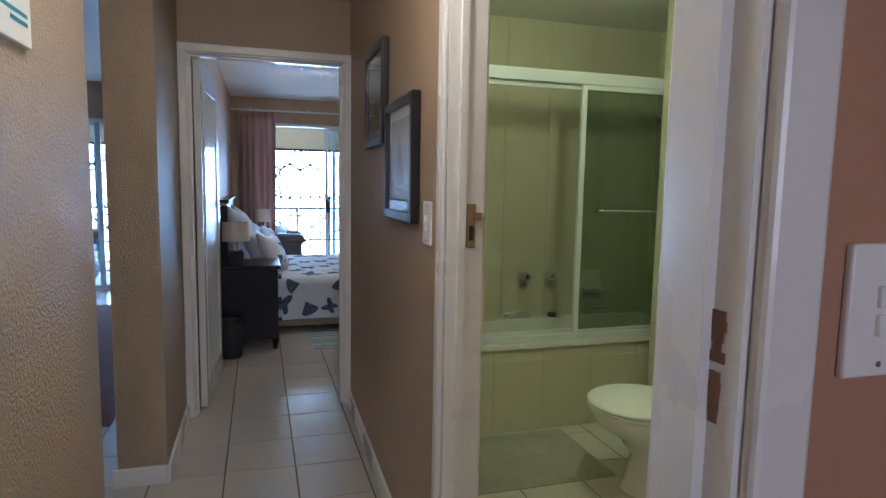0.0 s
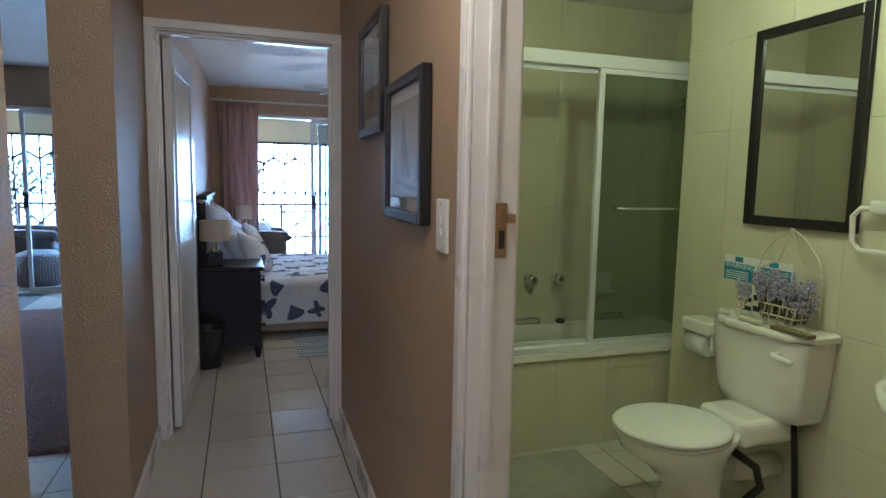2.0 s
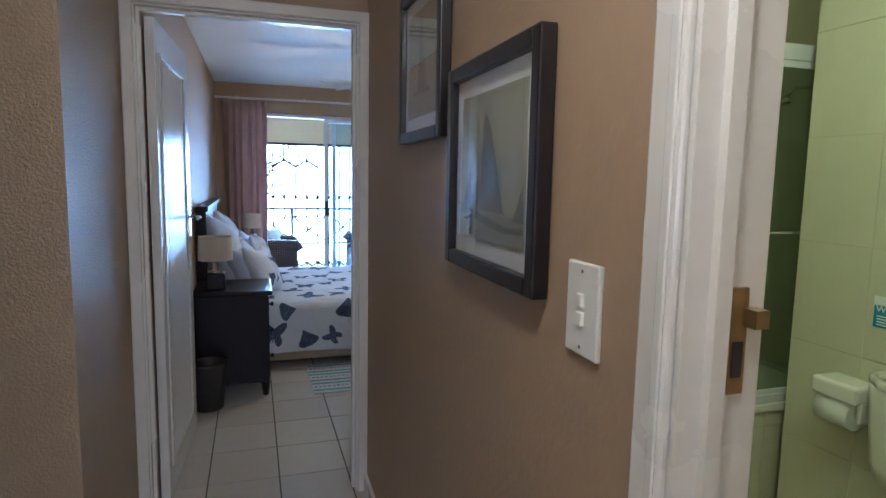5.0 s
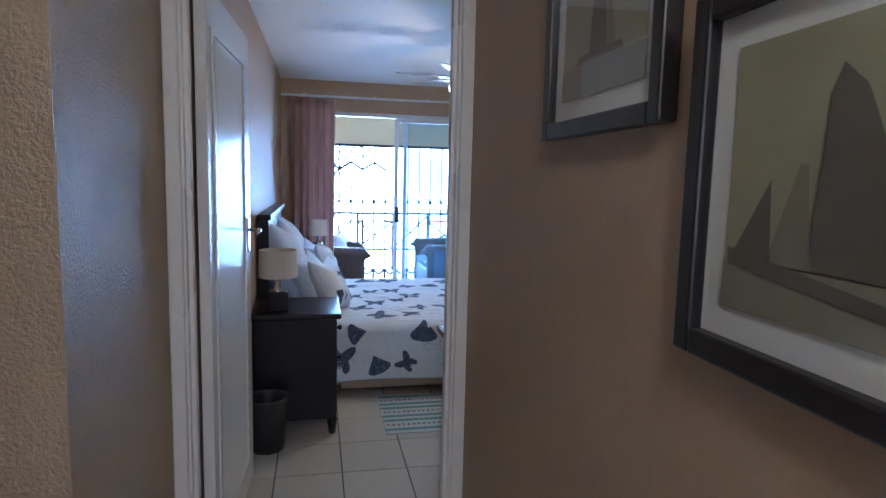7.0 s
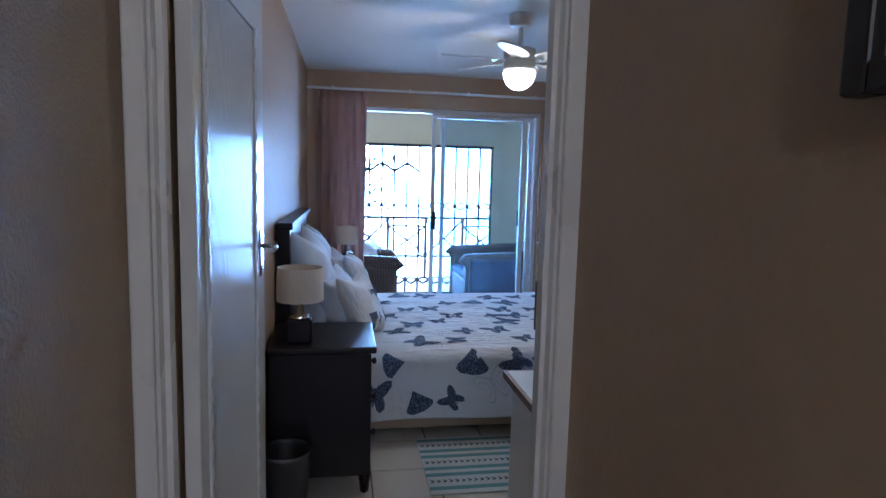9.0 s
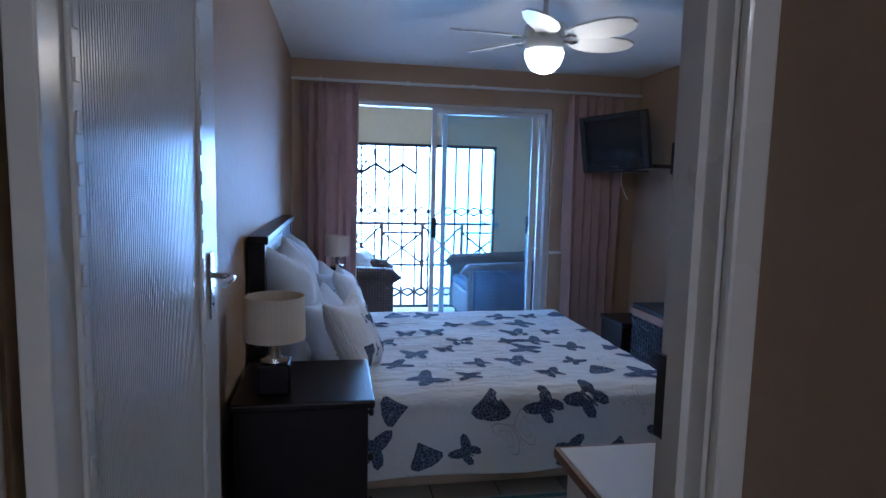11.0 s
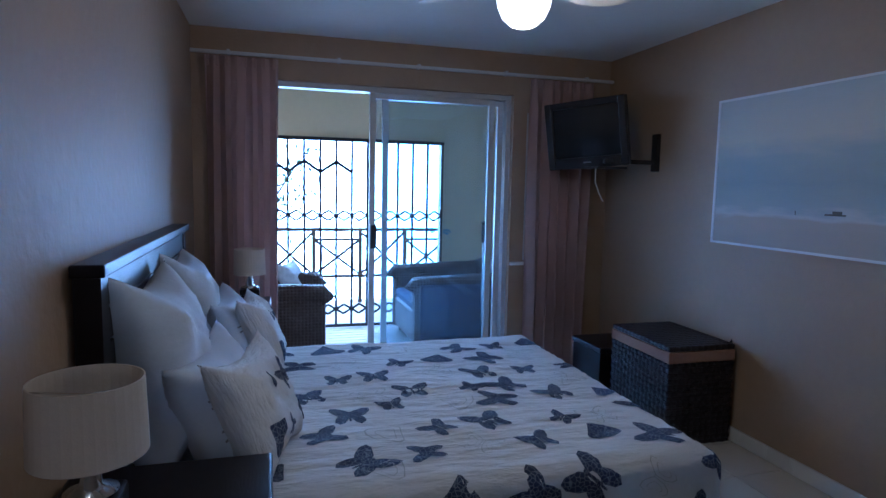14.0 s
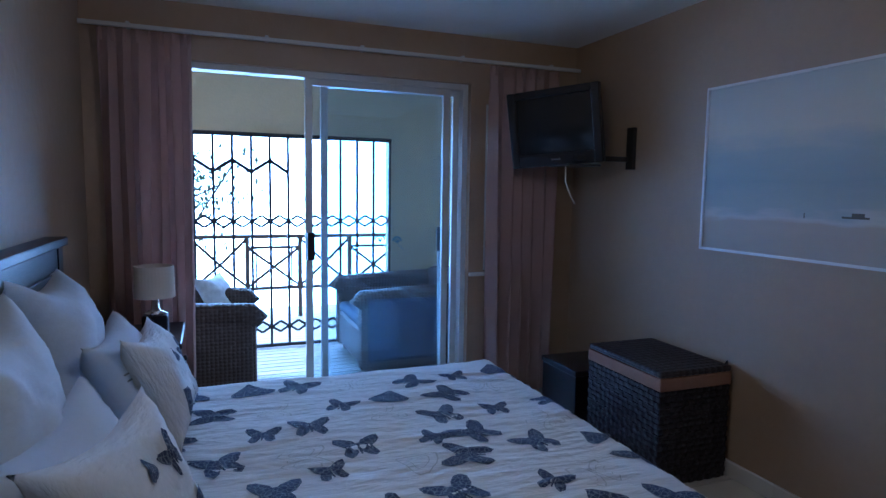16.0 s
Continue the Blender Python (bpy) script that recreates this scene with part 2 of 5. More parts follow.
# ---- building helpers ----
def box(bm, x0, y0, z0, x1, y1, z1, bevel=0.0, seg=2):
    r = bmesh.ops.create_cube(bm, size=1.0)
    vs = r["verts"]
    bmesh.ops.scale(bm, vec=(abs(x1 - x0), abs(y1 - y0), abs(z1 - z0)), verts=vs)
    bmesh.ops.translate(bm, vec=((x0 + x1) / 2, (y0 + y1) / 2, (z0 + z1) / 2), verts=vs)
    if bevel:
        es = list({e for v in vs for e in v.link_edges})
        bmesh.ops.bevel(bm, geom=es, offset=bevel, segments=seg, affect="EDGES", profile=0.5)
    return bm


def lathe(bm, prof, n=28, at=(0, 0, 0), sx=1.0, sy=1.0):
    """Turned body round z from (radius, height) pairs, closed at both ends."""
    rings = []
    for r, z in prof:
        rings.append([bm.verts.new((at[0] + sx * r * math.cos(2 * math.pi * i / n), at[1] + sy * r * math.sin(2 * math.pi * i / n), at[2] + z)) for i in range(n)])
    for a, b in zip(rings, rings[1:]):
        for i in range(n):
            f = bm.faces.new((a[i], a[(i + 1) % n], b[(i + 1) % n], b[i]))
            f.smooth = True
    bm.faces.new(list(reversed(rings[0])))
    bm.faces.new(rings[-1])
    return bm


def tube(bm, pts, r, n=8):
    """Round rod along a line of points."""
    pts = [Vector(p) for p in pts]
    rings = []
    for i, p in enumerate(pts):
        d = (pts[min(i + 1, len(pts) - 1)] - pts[max(i - 1, 0)]).normalized()
        a = d.orthogonal().normalized() if i == 0 else (a - d * a.dot(d)).normalized()
        b = d.cross(a)
        rings.append([bm.verts.new(p + r * (math.cos(2 * math.pi * k / n) * a + math.sin(2 * math.pi * k / n) * b)) for k in range(n)])
    for u, v in zip(rings, rings[1:]):
        for k in range(n):
            f = bm.faces.new((u[k], u[(k + 1) % n], v[(k + 1) % n], v[k]))
            f.smooth = True
    bm.faces.new(list(reversed(rings[0])))
    bm.faces.new(rings[-1])
    return bm


def bar(bm, p, q, w, d):
    """Flat bar between two points of an upright plane that faces y."""
    p, q = Vector(p), Vector(q)
    u = (q - p).normalized()
    s = u.cross(Vector((0, 1, 0))).normalized() * w / 2
    t = Vector((0, d / 2, 0))
    vs = [bm.verts.new(c + a * s + b * t) for c in (p, q) for a, b in ((-1, -1), (1, -1), (1, 1), (-1, 1))]
    for f in ((0, 1, 2, 3), (7, 6, 5, 4), (0, 4, 5, 1), (1, 5, 6, 2), (2, 6, 7, 3), (3, 7, 4, 0)):
        bm.faces.new([vs[i] for i in f])
    return bm


def poly(bm, pts):
    bm.faces.new([bm.verts.new(p) for p in pts])
    return bm


def finish(bm, name, material):
    bmesh.ops.recalc_face_normals(bm, faces=bm.faces)
    me = bpy.data.meshes.new(name)
    bm.to_mesh(me)
    bm.free()
    me.materials.append(material)
    return me


def part(name, bm, material, parent, label=""):
    ob = new(name, finish(bm, name, material))
    ob.parent = parent
    return tagged(ob, label)


def thing(name, m, label, category, group=""):
    ob = new(name)
    ob.empty_display_size = 0.1
    ob.matrix_world = m
    return tagged(ob, label, category, group)


def setting(name, bm, material, label, category="wall"):
    return tagged(new(name, finish(bm, name, material)), label, category, kind="structure")


def B(*a, bevel=0.0, seg=2):
    return box(bmesh.new(), *a, bevel=bevel, seg=seg)


def boxes(*rows):
    bm = bmesh.new()
    for r in rows:
        box(bm, *r)
    return bm


# ---- the plan ----
CEILZ, HALL_L = 2.39, -0.41
DOOR_Y0, DOOR_Y1 = 3.62, 3.70
BED_L, BED_R, WIN_Y = -0.32, 2.685, 7.98
OUT_Y = 9.75
BATH_L, BATH_R, BATH_F, BATH_E, BATH_BACK, ALC_R = 0.588, 2.15, 2.93, 2.883, 3.55, 2.60
SKEW = 0.98


def hall_x(y):
    """Face of the hall's right wall, which runs slightly askew."""
    return 0.489 + (y - 1.6) * math.tan(radians(SKEW))


def left_x(y):
    """Face of the bedroom's headboard wall, slightly askew as well."""
    return -0.354 + (y - DOOR_Y1) * 0.0081


def prism(bm, ring, z0, z1):
    """Upright block over a ring of (x, y) corners."""
    lo, hi = [bm.verts.new((x, y, z0)) for x, y in ring], [bm.verts.new((x, y, z1)) for x, y in ring]
    bm.faces.new(list(reversed(lo)))
    bm.faces.new(hi)
    for i in range(len(ring)):
        j = (i + 1) % len(ring)
        bm.faces.new((lo[i], lo[j], hi[j], hi[i]))
    return bm


# walls
setting("wall_hall_left_near", B(-0.61, -2.7, 0, HALL_L, 1.74, 2.47), ROUGH_TAN, "tan wall with coarse textured plaster beside the hall")
setting("wall_hall_left_far", boxes((-0.61, 2.82, 0, HALL_L, DOOR_Y0, 2.47), (-0.61, 1.74, 2.25, HALL_L, 2.82, 2.47)), ROUGH_TAN, "tan textured wall end between hall and living room")
bm = bmesh.new()
for ya, yb, za in ((1.578, DOOR_Y0, 0), (0.60, 1.578, 2.06), (0.50, 0.60, 0)):
    prism(bm, [(hall_x(ya), ya), (BATH_L, ya), (BATH_L, yb), (hall_x(yb), yb)], za, CEILZ)
setting("wall_hall_right", bm, TAN, "smooth tan hall wall with the bathroom doorway")
setting("wall_entry", boxes((0.415, 0.40, 0, 2.25, 0.50, CEILZ), (HALL_L, 0.40, 2.06, 0.415, 0.50, CEILZ)), WARM_TAN, "pinkish tan wall round the entry doorway")
setting("wall_entry_sides", boxes((2.13, -2.7, 0, 2.25, 0.40, CEILZ), (-0.41, -2.82, 0, 2.25, -2.7, 0.9), (-0.41, -2.82, 2.1, 2.25, -2.7, CEILZ), (0.6, -2.82, 0.9, 2.25, -2.7, 2.1)), WARM_TAN, "pinkish tan walls of the entry behind the doorway")
setting("wall_bedroom_door", boxes((-0.61, DOOR_Y0, 0, -0.39, DOOR_Y1, CEILZ), (0.506, DOOR_Y0, 0, 2.79, DOOR_Y1, CEILZ), (-0.39, DOOR_Y0, 2.07, 0.506, DOOR_Y1, CEILZ)), TAN, "tan wall with the bedroom doorway")
setting("wall_bedroom_left", prism(bmesh.new(), [(-0.61, DOOR_Y1), (left_x(DOOR_Y1), DOOR_Y1), (left_x(WIN_Y + 0.16), WIN_Y + 0.16), (-0.61, WIN_Y + 0.16)], 0, 2.47), TROWEL, "tan bedroom wall behind the headboard")
setting("wall_bedroom_right", B(BED_R, DOOR_Y1, 0, BED_R + 0.12, WIN_Y, CEILZ), TAN, "tan bedroom wall with a seascape painting")
SL0, SL1, SLT = -0.06, 1.89, 2.09
SW0, SW1 = 2.0, 2.42
setting("wall_window", boxes((BED_L, WIN_Y, 0, SL0, WIN_Y + 0.16, CEILZ), (SL0, WIN_Y, SLT, 2.79, WIN_Y + 0.16, CEILZ), (SL1, WIN_Y, 0, SW0, WIN_Y + 0.16, SLT),
        (SW0, WIN_Y, 0, SW1, WIN_Y + 0.16, 0.86), (SW0, WIN_Y, 1.97, SW1, WIN_Y + 0.16, SLT), (SW1, WIN_Y, 0, 2.79, WIN_Y + 0.16, SLT)), TAN, "tan wall over and beside the sliding door")
setting("wall_bathroom_right", boxes((BATH_R, 0.5, 0, 2.25, BATH_E, CEILZ), (ALC_R, BATH_E - 0.1, 0, ALC_R + 0.1, DOOR_Y0, CEILZ), (2.25, BATH_E - 0.1, 0, ALC_R, BATH_E, CEILZ)), WGROUT, "cream tiled bathroom wall behind the toilet")
setting("wall_bathroom_back", B(BATH_L, BATH_BACK, 0, ALC_R, DOOR_Y0, CEILZ), WGROUT, "cream tiled wall behind the bath")
setting("wall_living_window", boxes((-5.0, WIN_Y, 0, -4.5, WIN_Y + 0.16, 2.47), (-4.5, WIN_Y, 2.05, -1.35, WIN_Y + 0.16, 2.47), (-1.35, WIN_Y, 0, -0.61, WIN_Y + 0.16, 2.47)), TAN, "tan living room wall over the sliding door")
setting("wall_living_far", boxes((-5.1, -2.8, 0, -5.0, WIN_Y + 0.16, 2.47), (-5.0, -2.9, 0, -0.41, -2.8, 2.47)), TAN, "plain tan living room walls")
# ceilings
setting("ceiling", B(-0.41, -2.82, CEILZ, 2.79, DOOR_Y0, CEILZ + 0.1), CEIL, "white painted hall and bathroom ceiling", "ceiling")
setting("ceiling_bedroom", B(-0.61, DOOR_Y0, CEILZ, 2.79, WIN_Y + 0.16, CEILZ + 0.1), CEIL, "white lightly textured bedroom ceiling", "ceiling")
setting("ceiling_living", B(-5.1, -2.9, 2.47, -0.41, WIN_Y + 0.16, 2.57), CEIL, "white living room ceiling", "ceiling")
setting("ceiling_balcony", B(-5.1, WIN_Y + 0.16, 2.42, 2.95, OUT_Y + 0.15, 2.52), CREAM, "cream balcony ceiling", "ceiling")
# balcony walls
setting("wall_balcony_right", B(2.50, WIN_Y + 0.16, -0.1, 2.62, OUT_Y, 2.42), CREAM, "cream plastered balcony side wall")
G0, G1, GT = -0.75, 1.86, 1.865
LG0, LG1 = -4.7, -1.3
setting("wall_balcony_outer", boxes((G1, OUT_Y, -0.1, 2.95, OUT_Y + 0.15, 2.42), (LG1, OUT_Y, -0.1, G0, OUT_Y + 0.15, 2.42), (-5.1, OUT_Y, -0.1, LG0, OUT_Y + 0.15, 2.42),
        (G0, OUT_Y, GT, G1, OUT_Y + 0.15, 2.42), (LG0, OUT_Y, GT, LG1, OUT_Y + 0.15, 2.42)), CREAM, "cream plastered outer wall of the balcony")
# bluish glowing board for the bright hazy distance beyond the garden; lights the rooms
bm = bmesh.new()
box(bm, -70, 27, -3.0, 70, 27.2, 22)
setting("backdrop", bm, glow("glowing_haze", (0.45, 0.67, 1.0), 18.5), "glowing backdrop for the blown-out bright summer haze beyond the garden", "sky")
# ground far below the balcony, and floors
setting("ground", B(-400, 11.6, -3.1, 400, 900, -3.0), GROUND, "pale dry garden ground beyond the balcony", "ground")
floor = setting("floor", boxes((-5.0, -2.8, -0.12, 2.79, WIN_Y + 0.05, -0.006)), GROUT, "cream ceramic floor tiles with dark grout lines", "floor")
deck = setting("deck", boxes((-5.1, WIN_Y + 0.05, -0.16, 2.95, 11.2, -0.034)), RAILWOOD, "weathered timber balcony deck", "floor")

# baseboards
setting("baseboard_hall_right", prism(bmesh.new(), [(hall_x(1.61) - 0.014, 1.61), (hall_x(1.61) + 0.01, 1.61), (hall_x(3.58) + 0.01, 3.58), (hall_x(3.58) - 0.014, 3.58)], 0, 0.085), WHITE, "white painted skirting board along the wall", "baseboard")
for nm, r in (("baseboard_hall_left", (HALL_L, 2.80, 0, HALL_L + 0.016, 3.58, 0.085)),
              ("baseboard_wall_end", (-0.63, 2.802, 0, HALL_L - 0.001, 2.82, 0.085)),
              ("baseboard_hall_left_near", (HALL_L, 0.5, 0, HALL_L + 0.016, 1.74, 0.085)),
              ("baseboard_bedroom_right", (BED_R - 0.016, DOOR_Y1, 0, BED_R, WIN_Y, 0.08)),
              ("baseboard_bedroom_left", (left_x(5.9) - 0.01, 4.62, 0, left_x(5.9) + 0.012, WIN_Y, 0.08))):
    setting(nm, B(*r, bevel=0.005), WHITE, "white painted skirting board along the wall", "baseboard")


# doorways
def casing_y(name, x0, x1, top, y0, y1, label, w=0.065, left=True):
    """Lining, stops and architraves of an opening in a wall that faces y. x0, x1: the clear width."""
    ob = tagged(new(name), label, "door frame", kind="structure")
    t = 0.03
    part("lining", boxes((x0 - t, y0 - 0.004, 0, x0, y1 + 0.004, top), (x1, y0 - 0.004, 0, x1 + t, y1 + 0.004, top), (x0 - t, y0 - 0.004, top, x1 + t, y1 + 0.004, top + t)), WHITE, ob)
    part("stop", boxes((x0, y0 + 0.03, 0, x0 + 0.012, y0 + 0.07, top - 0.012), (x1 - 0.012, y0 + 0.03, 0, x1, y0 + 0.07, top - 0.012), (x0, y0 + 0.03, top - 0.012, x1, y0 + 0.07, top)), WHITE, ob)
    for ya, yb in ((y0 - 0.022, y0 - 0.004),):
        if left:
            part("architrave", B(x0 - w, ya, 0, x0 - 0.006, yb, top + w, bevel=0.006), WHITE, ob)
        part("architrave", B(x1 + 0.006, ya, 0, x1 + w, yb, top + w, bevel=0.006), WHITE, ob)
        part("architrave", B(x0 - w, ya - 0.002, top + 0.006, x1 + w, yb - 0.002, top + w, bevel=0.006), WHITE, ob)
    return ob


bd = casing_y("door_frame_bedroom", -0.36, 0.476, 2.04, 3.60, DOOR_Y1, "white painted wooden frame of the bedroom doorway", w=0.05)
part("strike_plate", B(0.471, 3.674, 1.07, 0.477, 3.706, 1.19, bevel=0.002), IRON, bd, "dark worn strike plate")
part("hinge", B(-0.368, 3.69, 1.70, -0.350, 3.709, 1.80, bevel=0.003), BRASS, bd)
part("hinge", B(-0.368, 3.69, 0.25, -0.350, 3.709, 0.35, bevel=0.003), BRASS, bd)
ed = casing_y("door_frame_entry", -0.38, 0.385, 2.03, 0.40, 0.50, "white painted wooden frame of the entry doorway, chipped", left=False)
bm = bmesh.new()
rng = random.Random(5)
for k in range(11):
    z = 1.15 + 0.0092 * k
    if k == 5:
        continue
    w = (0.0045 if k < 5 else 0.0075) + rng.uniform(-0.002, 0.003)
    box(bm, 0.3835, 0.423 - w, z, 0.3853 - 0.0002 * (k % 2), 0.423 + w * 0.8, z + 0.0098)
part("strike_recess", bm, EDGEWOOD, ed, "bare wood recesses where the strike plate was")

be = tagged(new("door_frame_bathroom"), "white painted wooden frame of the bathroom doorway", "door frame", kind="structure")
BY0, BY1 = 0.63, 1.545
FA, FB = 0.484, BATH_L + 0.002
part("lining", boxes((FA, BY1, 0, FB, BY1 + 0.033, 2.03), (FA, BY0 - 0.03, 0, FB, BY0, 2.03), (FA, BY0 - 0.03, 2.03, FB, BY1 + 0.033, 2.06)), WHITE, be)
part("stop", boxes((0.515, BY1 - 0.012, 0, 0.535, BY1, 2.018), (0.515, BY0, 0, 0.535, BY0 + 0.012, 2.018), (0.515, BY0, 2.018, 0.535, BY1, 2.03)), WHITE, be)
for xa, xb in ((0.470, 0.4835), (BATH_L + 0.003, BATH_L + 0.012)):
    part("architrave", B(xa, BY1 + 0.006, 0, xb, BY1 + 0.060, 2.09, bevel=0.005), WHITE, be)
    part("architrave", B(xa, BY0 - 0.070, 0, xb, BY0 - 0.006, 2.09, bevel=0.005), WHITE, be)
    part("architrave", B(xa - 0.002, BY0 - 0.070, 2.038, xb - 0.001, BY1 + 0.060, 2.09, bevel=0.005), WHITE, be)
part("bead", B(0.466, BY1 + 0.012, 0, 0.4705, BY1 + 0.026, 2.04, bevel=0.002), WHITE, be)
bm = B(0.541, BY1 - 0.005, 1.185, 0.566, BY1 + 0.001, 1.305, bevel=0.0015)
lock = part("strike_plate", bm, BRASS, be, "worn brass strike plate")
part("catch", boxes((0.560, BY1 - 0.022, 1.262, 0.578, BY1 - 0.002, 1.282)), BRASS, be, "small brass catch")
part("keyhole", boxes((0.547, BY1 - 0.0065, 1.205, 0.560, BY1 - 0.001, 1.245)), IRON, be)

# bedroom door, standing open against the wall
door = tagged(new("door_1"), "white panelled bedroom door standing open", "door", kind="structure")
door.matrix_world = pose(-0.345, 3.708, 0, 0, 0, -3.0)
bm = B(0.0, 0, 0.012, 0.037, 0.80, 2.025, bevel=0.003)
leaf = part("leaf", bm, DOORW, door)
bm = bmesh.new()
for q in ((0.037, 0.062, 0.14, 0.045, 0.084, 1.90), (0.037, 0.63, 0.14, 0.045, 0.652, 1.90), (0.037, 0.084, 0.14, 0.045, 0.63, 0.162), (0.037, 0.084, 1.878, 0.045, 0.63, 1.90)):
    box(bm, *q, bevel=0.003)
for k in range(27):
    z = 0.18 + k * 0.0645
    for y in (0.067, 0.635):
        box(bm, 0.0445, y, z, 0.0475, y + 0.012, z + 0.03, bevel=0.0012, seg=1)
part("panel_moulding", bm, DOORW, door, "beaded white moulding round the panel")
bm = bmesh.new()
for i in range(63):
    box(bm, 0.0372, 0.088 + i * 0.0086, 0.165, 0.0383, 0.0925 + i * 0.0086, 1.875)
tagged(part("reeded_panel", bm, DOORW, door, "finely reeded white panel"), kind="stuff")
hd = part("back_plate", B(0.037, 0.712, 1.085, 0.043, 0.749, 1.245, bevel=0.003), CHROME, door, "chrome lever handle plate")
part("lever", tube(bmesh.new(), [(0.04, 0.732, 1.19), (0.078, 0.732, 1.19), (0.09, 0.722, 1.19), (0.094, 0.70, 1.19), (0.095, 0.615, 1.187)], 0.0085), CHROME, hd)
part("keyhole", lathe(bmesh.new(), [(0.005, 0), (0.005, 0.001)], 10), IRON, hd).matrix_local = pose(0.043, 0.732, 1.12, 0, 90, 0)


# ---- hall things ----
def picture(m, w, h, sails, label):
    """Framed print: local x along the wall, y out of the wall, z up."""
    t = thing("framed_picture", m, label, "picture", "hall pictures")
    f = 0.031
    bm = bmesh.new()
    for r in ((0, 0, 0, f, 0.03, h), (w - f, 0, 0, w, 0.03, h), (f, 0, 0, w - f, 0.03, f), (f, 0, h - f, w - f, 0.03, h)):
        box(bm, *r, bevel=0.004)
    part("frame", bm, FRAMEWOOD, t)
    part("mount", boxes((f, 0.004, f, w - f, 0.012, h - f)), PAPER, t, "white mount board")
    a = f + 0.037
    part("print", boxes((a, 0.0125, a, w - a, 0.014, h - a)), ARTPAPER, t, "faded sepia sailing print")
    part("sea", boxes((a, 0.0145, a, w - a, 0.0155, a + 0.055)), ARTSEA, t)
    for tri, k in sails:
        bm = bmesh.new()
        poly(bm, [(a + (w - 2 * a) * x, 0.0165, a + (h - 2 * a) * z) for x, z in tri])
        part("sail", bm, (ARTSAIL, ARTSAIL2)[k], t)
    p = part("pane", boxes((f, 0.019, f, w - f, 0.021, h - f)), PICPANE, t)
    p.visible_shadow = False
    return t


picture(pose(hall_x(1.862) - 0.002, 1.862, 1.229, 0, 0, 90 - SKEW), 0.470, 0.422, [([(0.26, 0.2), (0.64, 0.2), (0.60, 0.78), (0.57, 0.86), (0.49, 0.78)], 0), ([(0.62, 0.2), (0.80, 0.2), (0.69, 0.55), (0.66, 0.55)], 1), ([(0.78, 0.2), (0.95, 0.22), (0.80, 0.50)], 0), ([(0.0, 0.13), (0.25, 0.12), (0.98, 0.24), (0.97, 0.17), (0.3, 0.08), (0.0, 0.09)], 0), ([(0.0, 0.16), (0.14, 0.16), (0.02, 0.38)], 0)], "black framed sepia print of sailing boats on the hall wall")
picture(pose(hall_x(2.4) - 0.002, 2.40, 1.515, 0, 0, 90 - SKEW), 0.445, 0.42, [([(0.40, 0.25), (0.62, 0.25), (0.55, 0.92), (0.48, 0.9)], 0), ([(0.3, 0.25), (0.4, 0.25), (0.42, 0.7)], 1), ([(0.2, 0.2), (0.8, 0.2), (0.75, 0.25), (0.25, 0.25)], 0)], "black framed sepia print of a yacht on the hall wall")


def switch(m, n, label, w=0.075, h=0.12):
    t = thing("light_switch", m, label, "switch")
    part("plate", B(0, 0, 0, w, 0.009, h, bevel=0.003), PLASTIC, t)
    for i in range(n):
        z = h / 2 + (i - (n - 1) / 2) * 0.026
        part("rocker", B(w / 2 - 0.008, 0.008, z - 0.010, w / 2 + 0.008, 0.014, z + 0.010, bevel=0.002), PLASTIC, t)
    for z in (0.012, h - 0.012):
        part("screw", lathe(bmesh.new(), [(0.003, 0), (0.003, 0.002)], 8, (0, 0, 0)), CHROME, t).matrix_local = pose(w / 2, 0.008, z, -90, 0, 0)
    return t


switch(pose(hall_x(1.705), 1.705, 1.174, 0, 0, 90 - SKEW), 2, "white plastic double light switch on the hall wall", 0.085, 0.131)
switch(pose(0.575, 0.40, 1.19, 0, 0, 180), 2, "white plastic light switch beside the entry doorway", 0.08, 0.122)

t = thing("notice", pose(HALL_L, 1.321, 1.59, 0, 0, -90), "white laminated notice with teal print on the plaster wall", "notice")
part("sheet", B(0, 0, 0, 0.22, 0.012, 0.30, bevel=0.002), PLASTIC, t)
part("print_bars", boxes((0.02, 0.0122, 0.035, 0.10, 0.0128, 0.042), (0.02, 0.0122, 0.05, 0.15, 0.0128, 0.057), (0.02, 0.0122, 0.10, 0.12, 0.0128, 0.15)), TEALINK, t)


